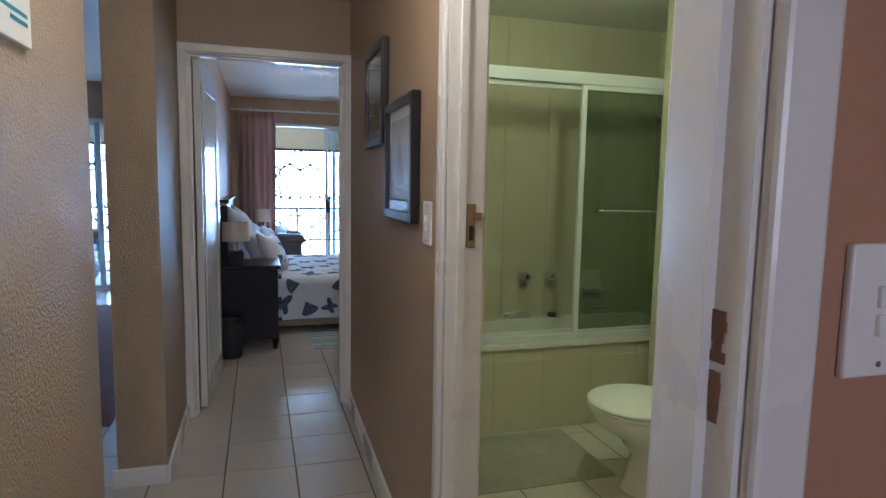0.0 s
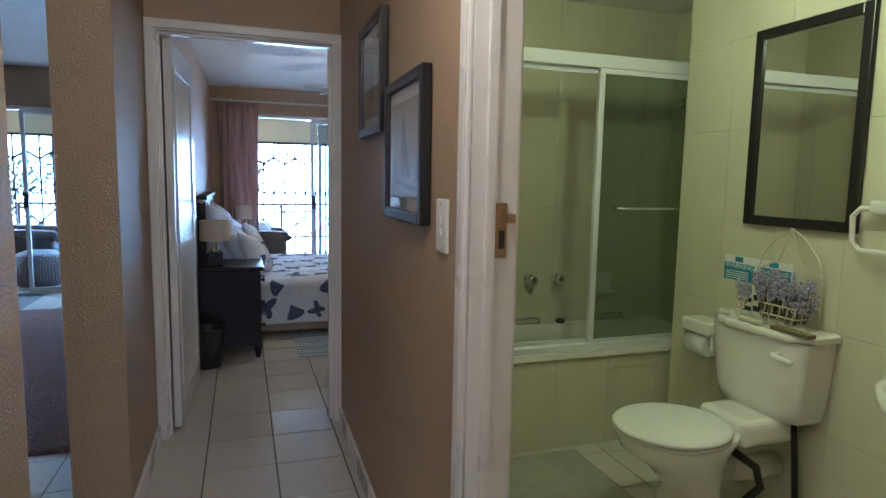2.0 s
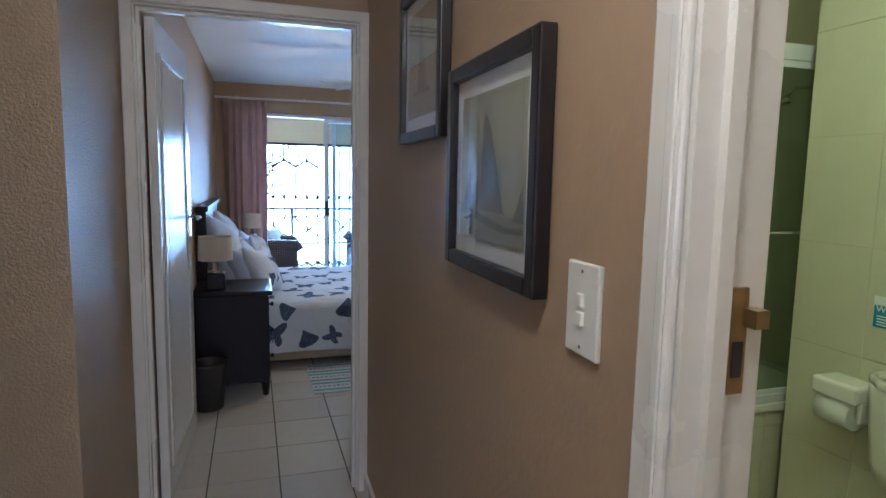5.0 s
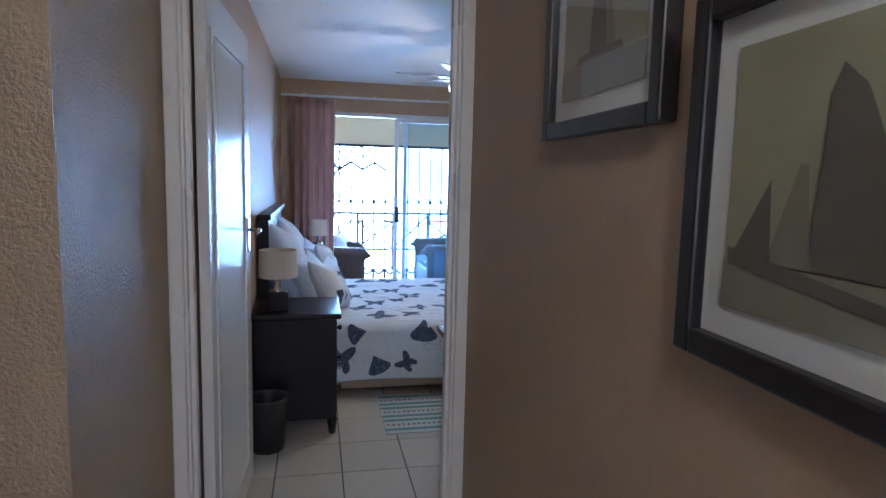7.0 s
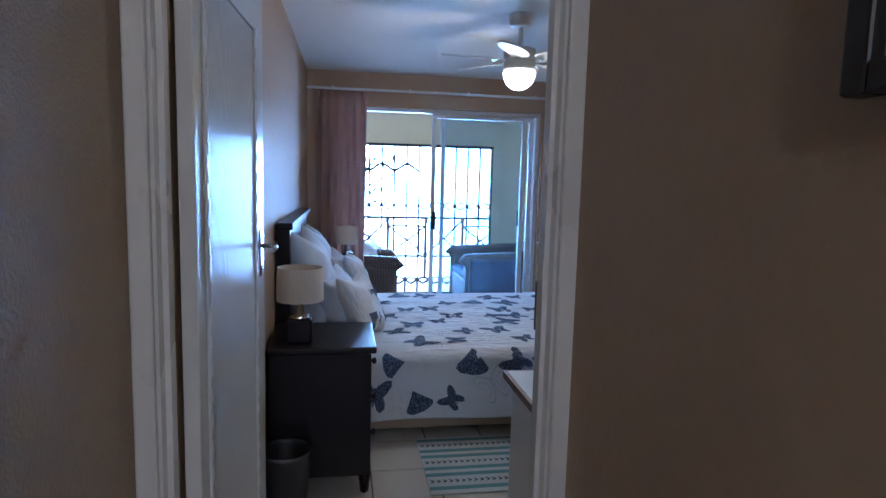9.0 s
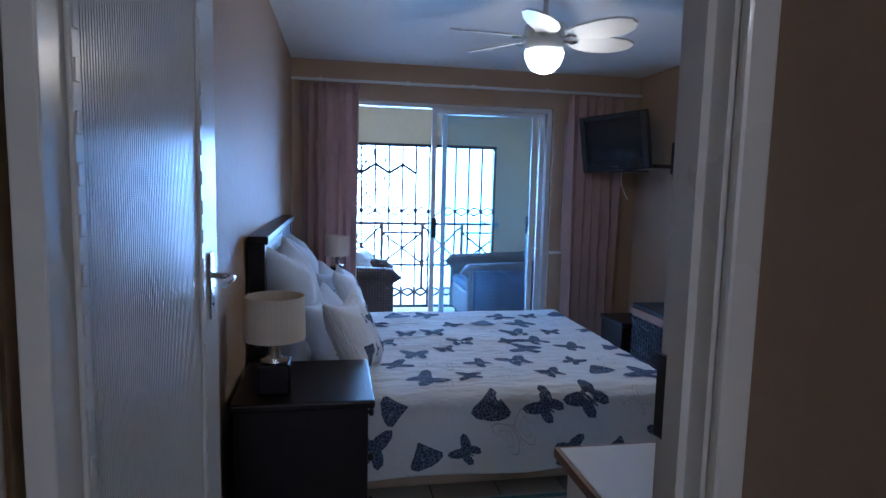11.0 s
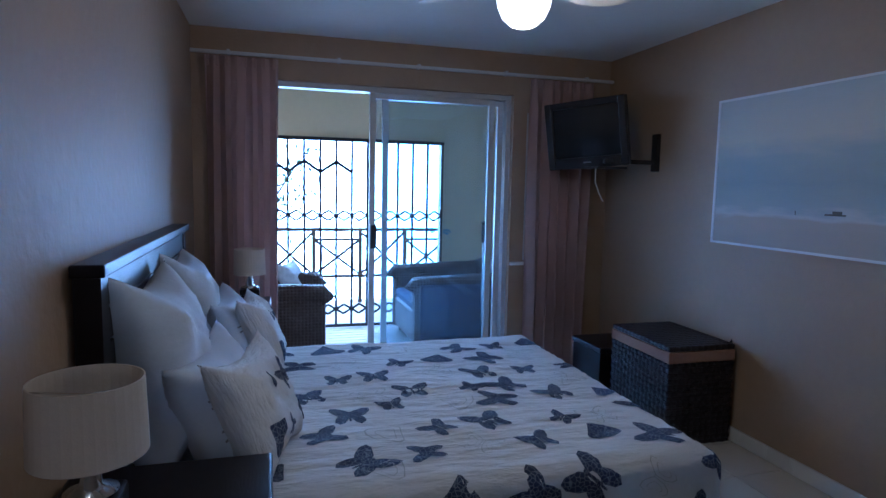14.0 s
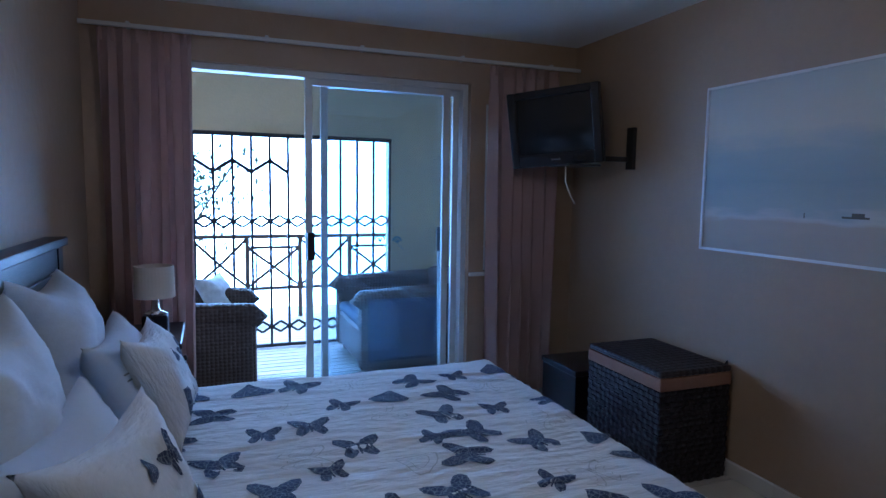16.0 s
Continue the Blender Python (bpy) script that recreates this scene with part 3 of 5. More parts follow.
# ---- bathroom ----
def bath():
    t = thing("bathtub", pose(0, 0, 0), "white bathtub behind a tiled front, with chrome grips", "bathtub")
    x0, x1, y0, y1, z = 0.60, ALC_R, BATH_F + 0.012, BATH_BACK, 0.50
    part("rim", boxes((x0, y0 - 0.02, z - 0.03, x1, y0 + 0.06, z), (x0, y1 - 0.06, z - 0.03, x1, y1, z), (x0, y0 + 0.06, z - 0.03, x0 + 0.08, y1 - 0.06, z), (x1 - 0.08, y0 + 0.06, z - 0.03, x1, y1 - 0.06, z)), PORC, t)
    bm = bmesh.new()
    a = [(x0 + 0.08, y0 + 0.06), (x1 - 0.08, y0 + 0.06), (x1 - 0.08, y1 - 0.06), (x0 + 0.08, y1 - 0.06)]
    b = [(x0 + 0.2, y0 + 0.12), (x1 - 0.2, y0 + 0.12), (x1 - 0.2, y1 - 0.12), (x0 + 0.2, y1 - 0.12)]
    va, vb = [bm.verts.new((*p, z - 0.004)) for p in a], [bm.verts.new((*p, 0.12)) for p in b]
    for i in range(4):
        bm.faces.new((va[i], va[(i + 1) % 4], vb[(i + 1) % 4], vb[i]))
    bm.faces.new(vb)
    part("basin", bm, PORC, t)
    part("front", boxes((x0, y0, 0, x1, y0 + 0.02, z - 0.03)), WGROUT, t, "cream tiled bath front")
    for x in (1.49, 2.07):
        part("grip", tube(bmesh.new(), [(x, y1 - 0.03, z), (x + 0.01, y1 - 0.05, z + 0.04), (x + 0.2, y1 - 0.05, z + 0.04), (x + 0.21, y1 - 0.03, z)], 0.008), CHROME, t)
    part("plug", lathe(bmesh.new(), [(0.02, 0), (0.03, 0.01), (0.03, 0.022), (0.012, 0.03)], 14, (1.84, y1 - 0.04, z)), RUBBER, t, "black rubber plug on the rim")


bath()
t = thing("shower_screen", pose(0, BATH_F + 0.03, 0.50), "white aluminium sliding shower screen with tinted glass on the bath", "shower screen")
part("top_rail", B(0.60, -0.02, 1.405, ALC_R, 0.035, 1.47, bevel=0.004), ALU, t)
part("bottom_track", B(0.60, -0.02, 0, ALC_R, 0.035, 0.035, bevel=0.004), ALU, t)
part("wall_channel", B(0.602, -0.018, 0.035, 0.635, 0.033, 1.405, bevel=0.003), ALU, t)
for x0, x1, y in ((0.70, 1.72, 0.018), (1.68, ALC_R - 0.02, -0.008)):
    part("stile", B(x0, y - 0.008, 0.035, x0 + 0.03, y + 0.012, 1.405, bevel=0.003), ALU, t)
    part("stile", B(x1 - 0.03, y - 0.006, 0.035, x1, y + 0.010, 1.405, bevel=0.003), ALU, t)
    part("rail", B(x0 + 0.03, y - 0.006, 1.38, x1 - 0.03, y + 0.010, 1.405), ALU, t)
    part("rail", B(x0 + 0.03, y - 0.006, 0.035, x1 - 0.03, y + 0.010, 0.055), ALU, t)
    part("pane", boxes((x0 + 0.03, y, 0.05, x1 - 0.03, y + 0.005, 1.382)), SHOWERPANE if x0 > 1 else PICPANE, t).visible_shadow = False
part("towel_bar", tube(bmesh.new(), [(1.80, -0.01, 0.725), (1.80, -0.05, 0.725), (1.82, -0.055, 0.725), (2.36, -0.055, 0.725), (2.38, -0.05, 0.725), (2.38, -0.01, 0.725)], 0.008), CHROME, t, "chrome towel bar")

for x in (1.63, 1.81):
    t = thing("bath_tap", pose(x, BATH_BACK - 0.008, 0.772, 90), "chrome wall tap over the bath", "tap", "bath taps")
    part("flange", lathe(bmesh.new(), [(0.032, 0), (0.03, 0.008), (0.014, 0.012), (0.014, 0.04)], 20), CHROME, t)
    part("knob", lathe(bmesh.new(), [(0.016, 0.04), (0.03, 0.045), (0.032, 0.06), (0.028, 0.075), (0.01, 0.08)], 8), CHROME, t)
t = thing("soap_dish", pose(2.05, BATH_BACK - 0.008, 0.65), "white ceramic soap dish set in the wall tiles", "soap dish")
part("plate", B(0, -0.02, 0, 0.15, 0, 0.15, bevel=0.006), PORC, t)
part("tray", B(0.01, -0.07, 0.02, 0.14, -0.02, 0.045, bevel=0.01), PORC, t)
t = thing("wall_shower", pose(2.48, 3.3, 1.80), "chrome shower head on the alcove wall", "shower head")
part("arm", tube(bmesh.new(), [(0.12, 0, 0.08), (0.02, 0, 0.07), (-0.02, 0, 0.03)], 0.009), CHROME, t)
part("rose", lathe(bmesh.new(), [(0.035, 0), (0.035, 0.015), (0.012, 0.04)], 18, (-0.02, 0, -0.01)), CHROME, t)


def toilet():
    t = thing("toilet", pose(BATH_R - 0.012, 2.205, 0), "white ceramic close-coupled toilet with closed lid", "toilet")
    bm = bmesh.new()
    prof = [(0.44, -0.15, 0.20), (0.50, -0.165, 0.215), (0.62, -0.172, 0.228), (0.74, -0.178, 0.236), (0.765, -0.178, 0.236)]
    rings = []
    for z, xf, hw in prof:
        pts = []
        for i in range(24):
            s = i / 23
            yy = -hw + 2 * hw * s
            pts.append((xf * (1 - 0.22 * abs(2 * s - 1) ** 4), yy, z))
        rings.append([bm.verts.new((0.0, -hw, z))] + [bm.verts.new(p) for p in pts] + [bm.verts.new((0.0, hw, z))])
    for a, b in zip(rings, rings[1:]):
        for i in range(len(a)):
            f = bm.faces.new((a[i], a[(i + 1) % len(a)], b[(i + 1) % len(a)], b[i]))
            f.smooth = 0 < i < 24
    bm.faces.new(rings[0])
    bm.faces.new(rings[-1])
    part("cistern", bm, PORC, t)
    bm = bmesh.new()
    rings = []
    for z, k in ((0.765, 0.96), (0.770, 1.0), (0.792, 1.0), (0.80, 0.96)):
        pts = [(-0.2 * k * (1 - 0.42 * abs(2 * i / 40 - 1) ** 3.5) - 0.004 * math.cos(i * 1.1), (-0.252 + 0.504 * i / 40) * k, z) for i in range(41)]
        rings.append([bm.verts.new((0.0, -0.252 * k, z))] + [bm.verts.new(p) for p in pts] + [bm.verts.new((0.0, 0.252 * k, z))])
    for a, b in zip(rings, rings[1:]):
        for i in range(len(a)):
            bm.faces.new((a[i], a[(i + 1) % len(a)], b[(i + 1) % len(a)], b[i])).smooth = 0 < i < 41
    bm.faces.new(rings[0])
    bm.faces.new(rings[-1])
    part("cistern_lid", bm, PORC, t, "white cistern lid with a wavy front edge")
    lv = part("flush_lever", tube(bmesh.new(), [(-0.17, -0.14, 0.71), (-0.205, -0.14, 0.71), (-0.21, -0.15, 0.709), (-0.212, -0.23, 0.70)], 0.011), PLASTIC, t, "white flush lever")
    bm = bmesh.new()
    cx = -0.535
    n = 36

    def ring(k, z, dx=0.0, back=0.0):
        out = []
        for i in range(n):
            a = 2 * math.pi * i / n
            x = math.cos(a)
            rx = 0.217 if x < 0 else 0.217 + back
            out.append(bm.verts.new((cx + dx + rx * k * x, 0.203 * k * math.sin(a), z)))
        return out

    rs = [ring(0.62, 0.0, 0.08, 0.05), ring(0.58, 0.04, 0.09, 0.05), ring(0.50, 0.16, 0.10, 0.05), ring(0.66, 0.25, 0.06, 0.05), ring(0.92, 0.33, 0.0, 0.05), ring(1.0, 0.375, 0, 0.06), ring(1.0, 0.39, 0, 0.06)]
    for a, b in zip(rs, rs[1:]):
        for i in range(n):
            bm.faces.new((a[i], a[(i + 1) % n], b[(i + 1) % n], b[i])).smooth = True
    bm.faces.new(rs[-1])
    part("bowl", bm, PORC, t)
    part("shelf", B(-0.30, -0.13, 0.33, -0.01, 0.13, 0.44, bevel=0.03, seg=3), PORC, t)
    for nm, k, z0, z1 in (("seat", 1.03, 0.391, 0.406), ("lid", 1.05, 0.407, 0.426)):
        bm = bmesh.new()
        rs = [ring(k, z0), ring(k * 1.01, (z0 + z1) / 2), ring(k * 0.985, z1 - 0.003), ring(k * 0.9, z1), ring(0.4, z1 + 0.004)]
        for a, b in zip(rs, rs[1:]):
            for i in range(n):
                bm.faces.new((a[i], a[(i + 1) % n], b[(i + 1) % n], b[i])).smooth = True
        bm.faces.new(rs[-1])
        bm.faces.new(rs[0])
        part(nm, bm, PLASTIC, t)
    part("soil_pipe", tube(bmesh.new(), [(-0.25, 0, 0.2), (-0.12, 0, 0.18), (0.0, 0, 0.18)], 0.055, 14), PORC, t)
    part("hose", tube(bmesh.new(), [(-0.06, -0.13, 0.44), (-0.055, -0.14, 0.34), (-0.05, -0.15, 0.2), (-0.06, -0.17, 0.08), (-0.03, -0.18, 0.03)], 0.012), RUBBER, t, "black flexible supply hose")
    part("hose", tube(bmesh.new(), [(-0.28, -0.06, 0.30), (-0.22, -0.12, 0.25), (-0.2, -0.13, 0.17), (-0.26, -0.12, 0.12)], 0.016), RUBBER, t)


toilet()
t = thing("toilet_roll_holder", pose(BATH_R - 0.008, 2.52, 0.59), "white ceramic toilet roll holder with a paper roll", "roll holder")
part("hood", B(-0.13, -0.03, 0.07, 0, 0.15, 0.135, bevel=0.015, seg=3), PORC, t)
part("cheek", B(-0.10, -0.03, 0.0, 0, -0.012, 0.08, bevel=0.006), PORC, t)
part("cheek", B(-0.10, 0.132, 0.0, 0, 0.15, 0.08, bevel=0.006), PORC, t)
part("paper_roll", tube(bmesh.new(), [(-0.085, -0.005, 0.02), (-0.085, 0.125, 0.02)], 0.05, 24), PAPER, t, "white paper roll")

t = thing("wall_mirror", pose(BATH_R - 0.008, 1.93, 1.185), "rectangular wall mirror in a flat black frame", "mirror")
bm = bmesh.new()
for r in ((-0.025, 0, 0, 0, 0.04, 0.82), (-0.025, 0.475, 0, 0, 0.515, 0.82), (-0.025, 0.04, 0, 0, 0.475, 0.04), (-0.025, 0.04, 0.78, 0, 0.475, 0.82)):
    box(bm, *r, bevel=0.004)
part("frame", bm, FRAMEWOOD, t)
part("glass", boxes((-0.012, 0.04, 0.04, -0.004, 0.475, 0.78)), MIRROR, t)

t = thing("towel_ring", pose(BATH_R - 0.008, 1.74, 1.13), "white ceramic towel ring on the tiles", "towel ring")
part("boss", B(-0.05, 0.06, 0.13, 0, 0.13, 0.18, bevel=0.012, seg=3), PORC, t)
part("ring", tube(bmesh.new(), [(-0.04, 0.02, 0.15), (-0.045, 0.0, 0.12), (-0.045, 0.005, 0.03), (-0.045, 0.03, 0.0), (-0.045, 0.15, 0.0), (-0.045, 0.18, 0.03), (-0.045, 0.185, 0.12), (-0.04, 0.16, 0.15), (-0.04, 0.02, 0.15)], 0.010), PORC, t)

t = thing("washbasin", pose(BATH_R - 0.012, 1.33, 0), "white ceramic washbasin on the tiled wall", "washbasin")
bm = bmesh.new()
lathe(bm, [(0.10, 0.60), (0.19, 0.68), (0.245, 0.745), (0.25, 0.79), (0.235, 0.792), (0.20, 0.775), (0.12, 0.70), (0.02, 0.69)], 40, (-0.26, 0, 0), 1.0, 1.0)
box(bm, -0.30, -0.25, 0.72, 0, 0.25, 0.79, bevel=0.015)
part("bowl", bm, PORC, t)
part("pedestal", lathe(bmesh.new(), [(0.10, 0), (0.085, 0.05), (0.075, 0.5), (0.1, 0.62)], 20, (-0.12, 0, 0)), PORC, t)

t = thing("warning_sticker", pose(BATH_R - 0.008, 2.555, 0.925), "blue and white bilingual warning sticker on the tiles", "sticker")
part("sheet", boxes((-0.002, -0.365, 0, 0, 0.0, 0.11)), PAPER, t)
for y in (-0.175, -0.362):
    part("blue_field", boxes((-0.0026, y, 0.0, -0.0021, y + 0.172, 0.078)), TEALINK, t)
    part("emblem", boxes((-0.0032, y + 0.065, 0.084, -0.0022, y + 0.11, 0.106)), TEALINK, t)
    part("print_bars", boxes(*[(-0.0032, y + 0.03, 0.008 + 0.010 * k, -0.0028, y + 0.16, 0.012 + 0.010 * k) for k in range(4)]), PAPER, t)


def words(text, parent, m, size, material):
    c = bpy.data.curves.new("lettering", "FONT")
    c.body, c.size, c.extrude = text, size, 0.0003
    c.materials.append(material)
    o = new("lettering", c)
    o.parent = parent
    o.matrix_local = m
    return o


words("WARNING", t, pose(-0.003, -0.010, 0.054, 90, 0, -90), 0.034, PAPER)
words("WAARSKUWING", t, pose(-0.003, -0.196, 0.054, 90, 0, -90), 0.0215, PAPER)

# things on the cistern
CZ = 0.80
t = thing("wire_planter", pose(2.055, 2.185, CZ), "cream wire trough with an arched back and dried lavender", "planter")
bm = bmesh.new()
arch = [(0.06, 0.15, 0.0), (0.06, 0.15, 0.20), (0.06, 0.13, 0.27), (0.06, 0.07, 0.34), (0.06, 0.0, 0.385), (0.06, -0.07, 0.34), (0.06, -0.13, 0.27), (0.06, -0.15, 0.20), (0.06, -0.15, 0.0)]
tube(bm, arch, 0.004, 6)
tube(bm, [(0.06, 0.15, 0.2), (0.06, 0.05, 0.25), (0.06, 0.0, 0.385)], 0.003, 6)
tube(bm, [(0.06, -0.15, 0.2), (0.06, -0.05, 0.25), (0.06, 0.0, 0.385)], 0.003, 6)
tube(bm, [(0.06, 0.15, 0.12), (0.06, -0.15, 0.12)], 0.003, 6)
part("arched_back", bm, WIRE, t)
bm = bmesh.new()
for z in (0.005, 0.045, 0.085):
    tube(bm, [(0.06, 0.15, z), (-0.05, 0.14, z), (-0.05, -0.14, z), (0.06, -0.15, z)], 0.003, 6)
for i in range(9):
    y = -0.14 + i * 0.035
    tube(bm, [(-0.05, y, 0), (-0.055, y + 0.01, 0.03), (-0.05, y, 0.06), (-0.05, y, 0.085)], 0.002, 5)
part("basket", bm, WIRE, t)
rng = random.Random(3)
bs, bl = bmesh.new(), bmesh.new()
for i in range(120):
    y, x = rng.uniform(-0.13, 0.13), rng.uniform(-0.035, 0.04)
    top = Vector((x + rng.uniform(-0.04, 0.01), y * 1.2 + rng.uniform(-0.03, 0.03), rng.uniform(0.12, 0.22) - 0.25 * abs(y)))
    tube(bs, [(x, y, 0.02), tuple(top)], 0.0012, 4)
    for k in range(6):
        c = top + Vector((rng.uniform(-0.008, 0.008), rng.uniform(-0.008, 0.008), -0.007 * k + rng.uniform(0, 0.01)))
        bmesh.ops.create_icosphere(bl, subdivisions=1, radius=rng.uniform(0.004, 0.009), matrix=Matrix.Translation(c))
tagged(part("stems", bs, STEM, t), kind="stuff")
tagged(part("blooms", bl, LAV, t, "grey-mauve dried lavender heads"), kind="stuff")
t = thing("toy_sailboat", pose(1.96, 2.205, CZ), "small whitewashed wooden sailing boat with striped sails", "ornament")
part("hull", B(-0.014, -0.055, 0, 0.014, 0.055, 0.022, bevel=0.008), DRIFT, t)
part("mast", tube(bmesh.new(), [(0, 0, 0.02), (0, 0, 0.155)], 0.003), DRIFT, t)


def sailpart(y0, y1, top, nm, k):
    for i in range(k):
        a, b = i / k, (i + 1) / k
        bm = bmesh.new()
        z0, z1 = 0.03 + (top - 0.03) * a, 0.03 + (top - 0.03) * b
        p = [(y0, z0), (y0 + (y1 - y0) * (1 - a), z0), (y0 + (y1 - y0) * (1 - b), z1), (y0, z1)]
        if i == k - 1:
            p = p[:3]
        f = [bm.verts.new((-0.002, y, z)) for y, z in p]
        g = [bm.verts.new((0.002, y, z)) for y, z in p]
        bm.faces.new(f)
        bm.faces.new(g)
        for j in range(len(p)):
            bm.faces.new((f[j], f[(j + 1) % len(p)], g[(j + 1) % len(p)], g[j]))
        part(nm, bm, IRON if i % 2 else DRIFT, t)


sailpart(0.006, 0.05, 0.12, "sail", 5)
sailpart(-0.006, -0.045, 0.14, "sail", 5)
for x, y in ((2.0, 2.40), (1.98, 2.37), (2.02, 2.02)):
    t = thing("shell", pose(x, y, CZ + 0.002), "small pale seashell on the cistern", "shell", "shells")
    part("body", lathe(bmesh.new(), [(0.02, 0), (0.024, 0.005), (0.014, 0.013), (0.003, 0.017)], 12), DRIFT, t)
t = thing("wooden_sign", pose(1.975, 2.04, CZ), "small grey driftwood sign lying on the cistern", "ornament")
part("board", B(-0.02, -0.10, 0, 0.02, 0.07, 0.016, bevel=0.003), STEM, t)

t = thing("bath_mat", pose(0.86, 2.34, 0), "crumpled grey-beige bath mat on the floor tiles", "bath mat")
bm = bmesh.new()
bmesh.ops.create_grid(bm, x_segments=40, y_segments=30, size=0.5)
for v in bm.verts:
    x, y = (v.co.x + 0.5) * 0.74, (v.co.y + 0.5) * 0.56
    edge = min(x, 0.74 - x, y, 0.56 - y)
    v.co = (x, y, min(0.004 + edge * 0.8, 0.012) + 0.012 * abs(noise.noise(Vector((x * 5, y * 9, 0)))) * min(1, edge * 10))
bmesh.ops.recalc_face_normals(bm, faces=bm.faces)
mo = part("cloth", bm, MATCLOTH, t)
mo.modifiers.new("thick", "SOLIDIFY").thickness = 0.004

t = thing("ceiling_lamp", pose(1.35, 1.9, CEILZ), "round glass bathroom ceiling lamp, lit", "lamp")
part("base", lathe(bmesh.new(), [(0.09, -0.03), (0.09, 0)], 24), WHITE, t)
# base added to go with the unseen hall fill light
t = thing("ceiling_lamp", pose(0.05, 1.25, CEILZ), "round white base of an added, unseen hall ceiling lamp", "lamp")
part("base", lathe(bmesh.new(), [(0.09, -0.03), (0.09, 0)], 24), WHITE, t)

# ---- bedroom ----
def sm(a):
    a = max(0.0, min(1.0, a))
    return a * a * (3 - 2 * a)


BX0, BX1, BY_N, BY_F, BTOP = -0.24, 1.70, 5.47, 7.22, 0.50
RAD = 0.07


def over(d):
    """How a cloth bends over a rounded edge: run outwards and drop, for a length d past the edge's start."""
    if d <= 0:
        return d, 0.0
    arc = RAD * math.pi / 2
    if d < arc:
        a = d / RAD
        return RAD * math.sin(a), RAD * (1 - math.cos(a))
    return RAD + 0.03 * (d - arc), RAD + (d - arc)


def spread_at(u, v, lift=0.0):
    """Point of the bedspread: u metres along the bed, v metres across (v < 0 hangs on the near side)."""
    lu = BX1 - BX0 - RAD
    ox, dx = over(u - lu)
    x = BX0 + lu + ox
    w = BY_F - BY_N - 2 * RAD
    if v < 0:
        oy, dy = over(-v)
        y = BY_N + RAD - oy
    elif v > w:
        oy, dy = over(v - w)
        y = BY_F - RAD + oy
    else:
        dy, y = 0.0, BY_N + RAD + v
    drop = max(dx, dy)
    if dx > 0 and dy > 0:
        drop = max(dx, dy)
        k = 0.5 * min(dx, dy)
        x -= min(0.05, k * 0.25)
        y += min(0.05, k * 0.25) * (1 if v < 0 else -1)
    top = 0 if drop > 0.03 else 1
    z = BTOP - drop + (0.006 * noise.noise(Vector((x * 3, y * 3, 1))) + 0.0075 * noise.noise(Vector((x * 5, y * 32 + 2 * noise.noise(Vector((x * 3, y * 3, 9))), 4)))) * (1 - min(1, drop * 8))
    if drop > 0.05:
        s = min(1, (drop - 0.05) * 3)
        wav = 0.014 * math.sin(u * 11 + 1.2 * math.sin(u * 4)) * s
        if dy > dx:
            y += wav * (1 if v < 0 else -1)
        else:
            x += 0.014 * math.sin(v * 10) * s
    p = Vector((x, y, z))
    if lift:
        if drop < 0.03:
            p.z += lift
        elif dy >= dx:
            p += Vector((0, -lift if v < 0 else lift, lift * 0.5))
        else:
            p += Vector((lift, 0, lift * 0.5))
    return p


t = thing("bed", pose(0, 0, 0), "double bed with a beige fabric base and dark wooden headboard", "bed")
part("base", B(BX0 + 0.02, BY_N + 0.06, 0.04, BX1 - 0.06, BY_F - 0.06, 0.26, bevel=0.015), BASEFAB, t)
part("mattress", B(BX0 + 0.01, BY_N + 0.04, 0.262, BX1 - 0.04, BY_F - 0.04, BTOP - 0.02, bevel=0.04, seg=3), LINEN, t)
for x in (BX0 + 0.1, BX1 - 0.15):
    for y in (BY_N + 0.12, BY_F - 0.12):
        part("foot", lathe(bmesh.new(), [(0.025, 0), (0.03, 0.04)], 12, (x, y, 0)), BLACKPL, t)
hb = part("headboard", boxes((-0.328, 5.50, 0.0, -0.262, 5.57, 1.155), (-0.318, 7.04, 0.0, -0.262, 7.11, 1.155), (-0.310, 5.57, 0.35, -0.275, 7.04, 1.13)), DARKWOOD, t)
part("top_rail", B(-0.328, 5.47, 1.155, -0.245, 7.13, 1.19, bevel=0.006), DARKWOOD, hb)
for k in range(7):
    part("slat", B(-0.276, 5.57, 0.50 + k * 0.094, -0.266, 7.04, 0.588 + k * 0.094, bevel=0.004), DARKWOOD, hb)

sp = thing("bedspread", pose(0, 0, 0), "white crinkled bedspread printed with blue butterflies on the bed", "bedspread")
bm = bmesh.new()
W = BY_F - BY_N - 2 * RAD
NU, NV = 130, 260
U1, V0, V1 = (BX1 - BX0 - RAD) + 0.42, -0.42, W + 0.42
grid = [[bm.verts.new(spread_at(U1 * i / NU, V0 + (V1 - V0) * j / NV)) for j in range(NV + 1)] for i in range(NU + 1)]
for i in range(NU):
    for j in range(NV):
        bm.faces.new((grid[i][j], grid[i + 1][j], grid[i + 1][j + 1], grid[i][j + 1])).smooth = True
so = part("cloth", bm, SPREAD, sp)
so.modifiers.new("thick", "SOLIDIFY").thickness = 0.006
so.modifiers["thick"].offset = -1

OPEN_WING = [(0.02, 0.30), (0.10, 0.42), (0.34, 0.60), (0.50, 0.60), (0.52, 0.42), (0.40, 0.18), (0.26, 0.04), (0.36, -0.10), (0.38, -0.30), (0.26, -0.44), (0.14, -0.36), (0.04, -0.12)]
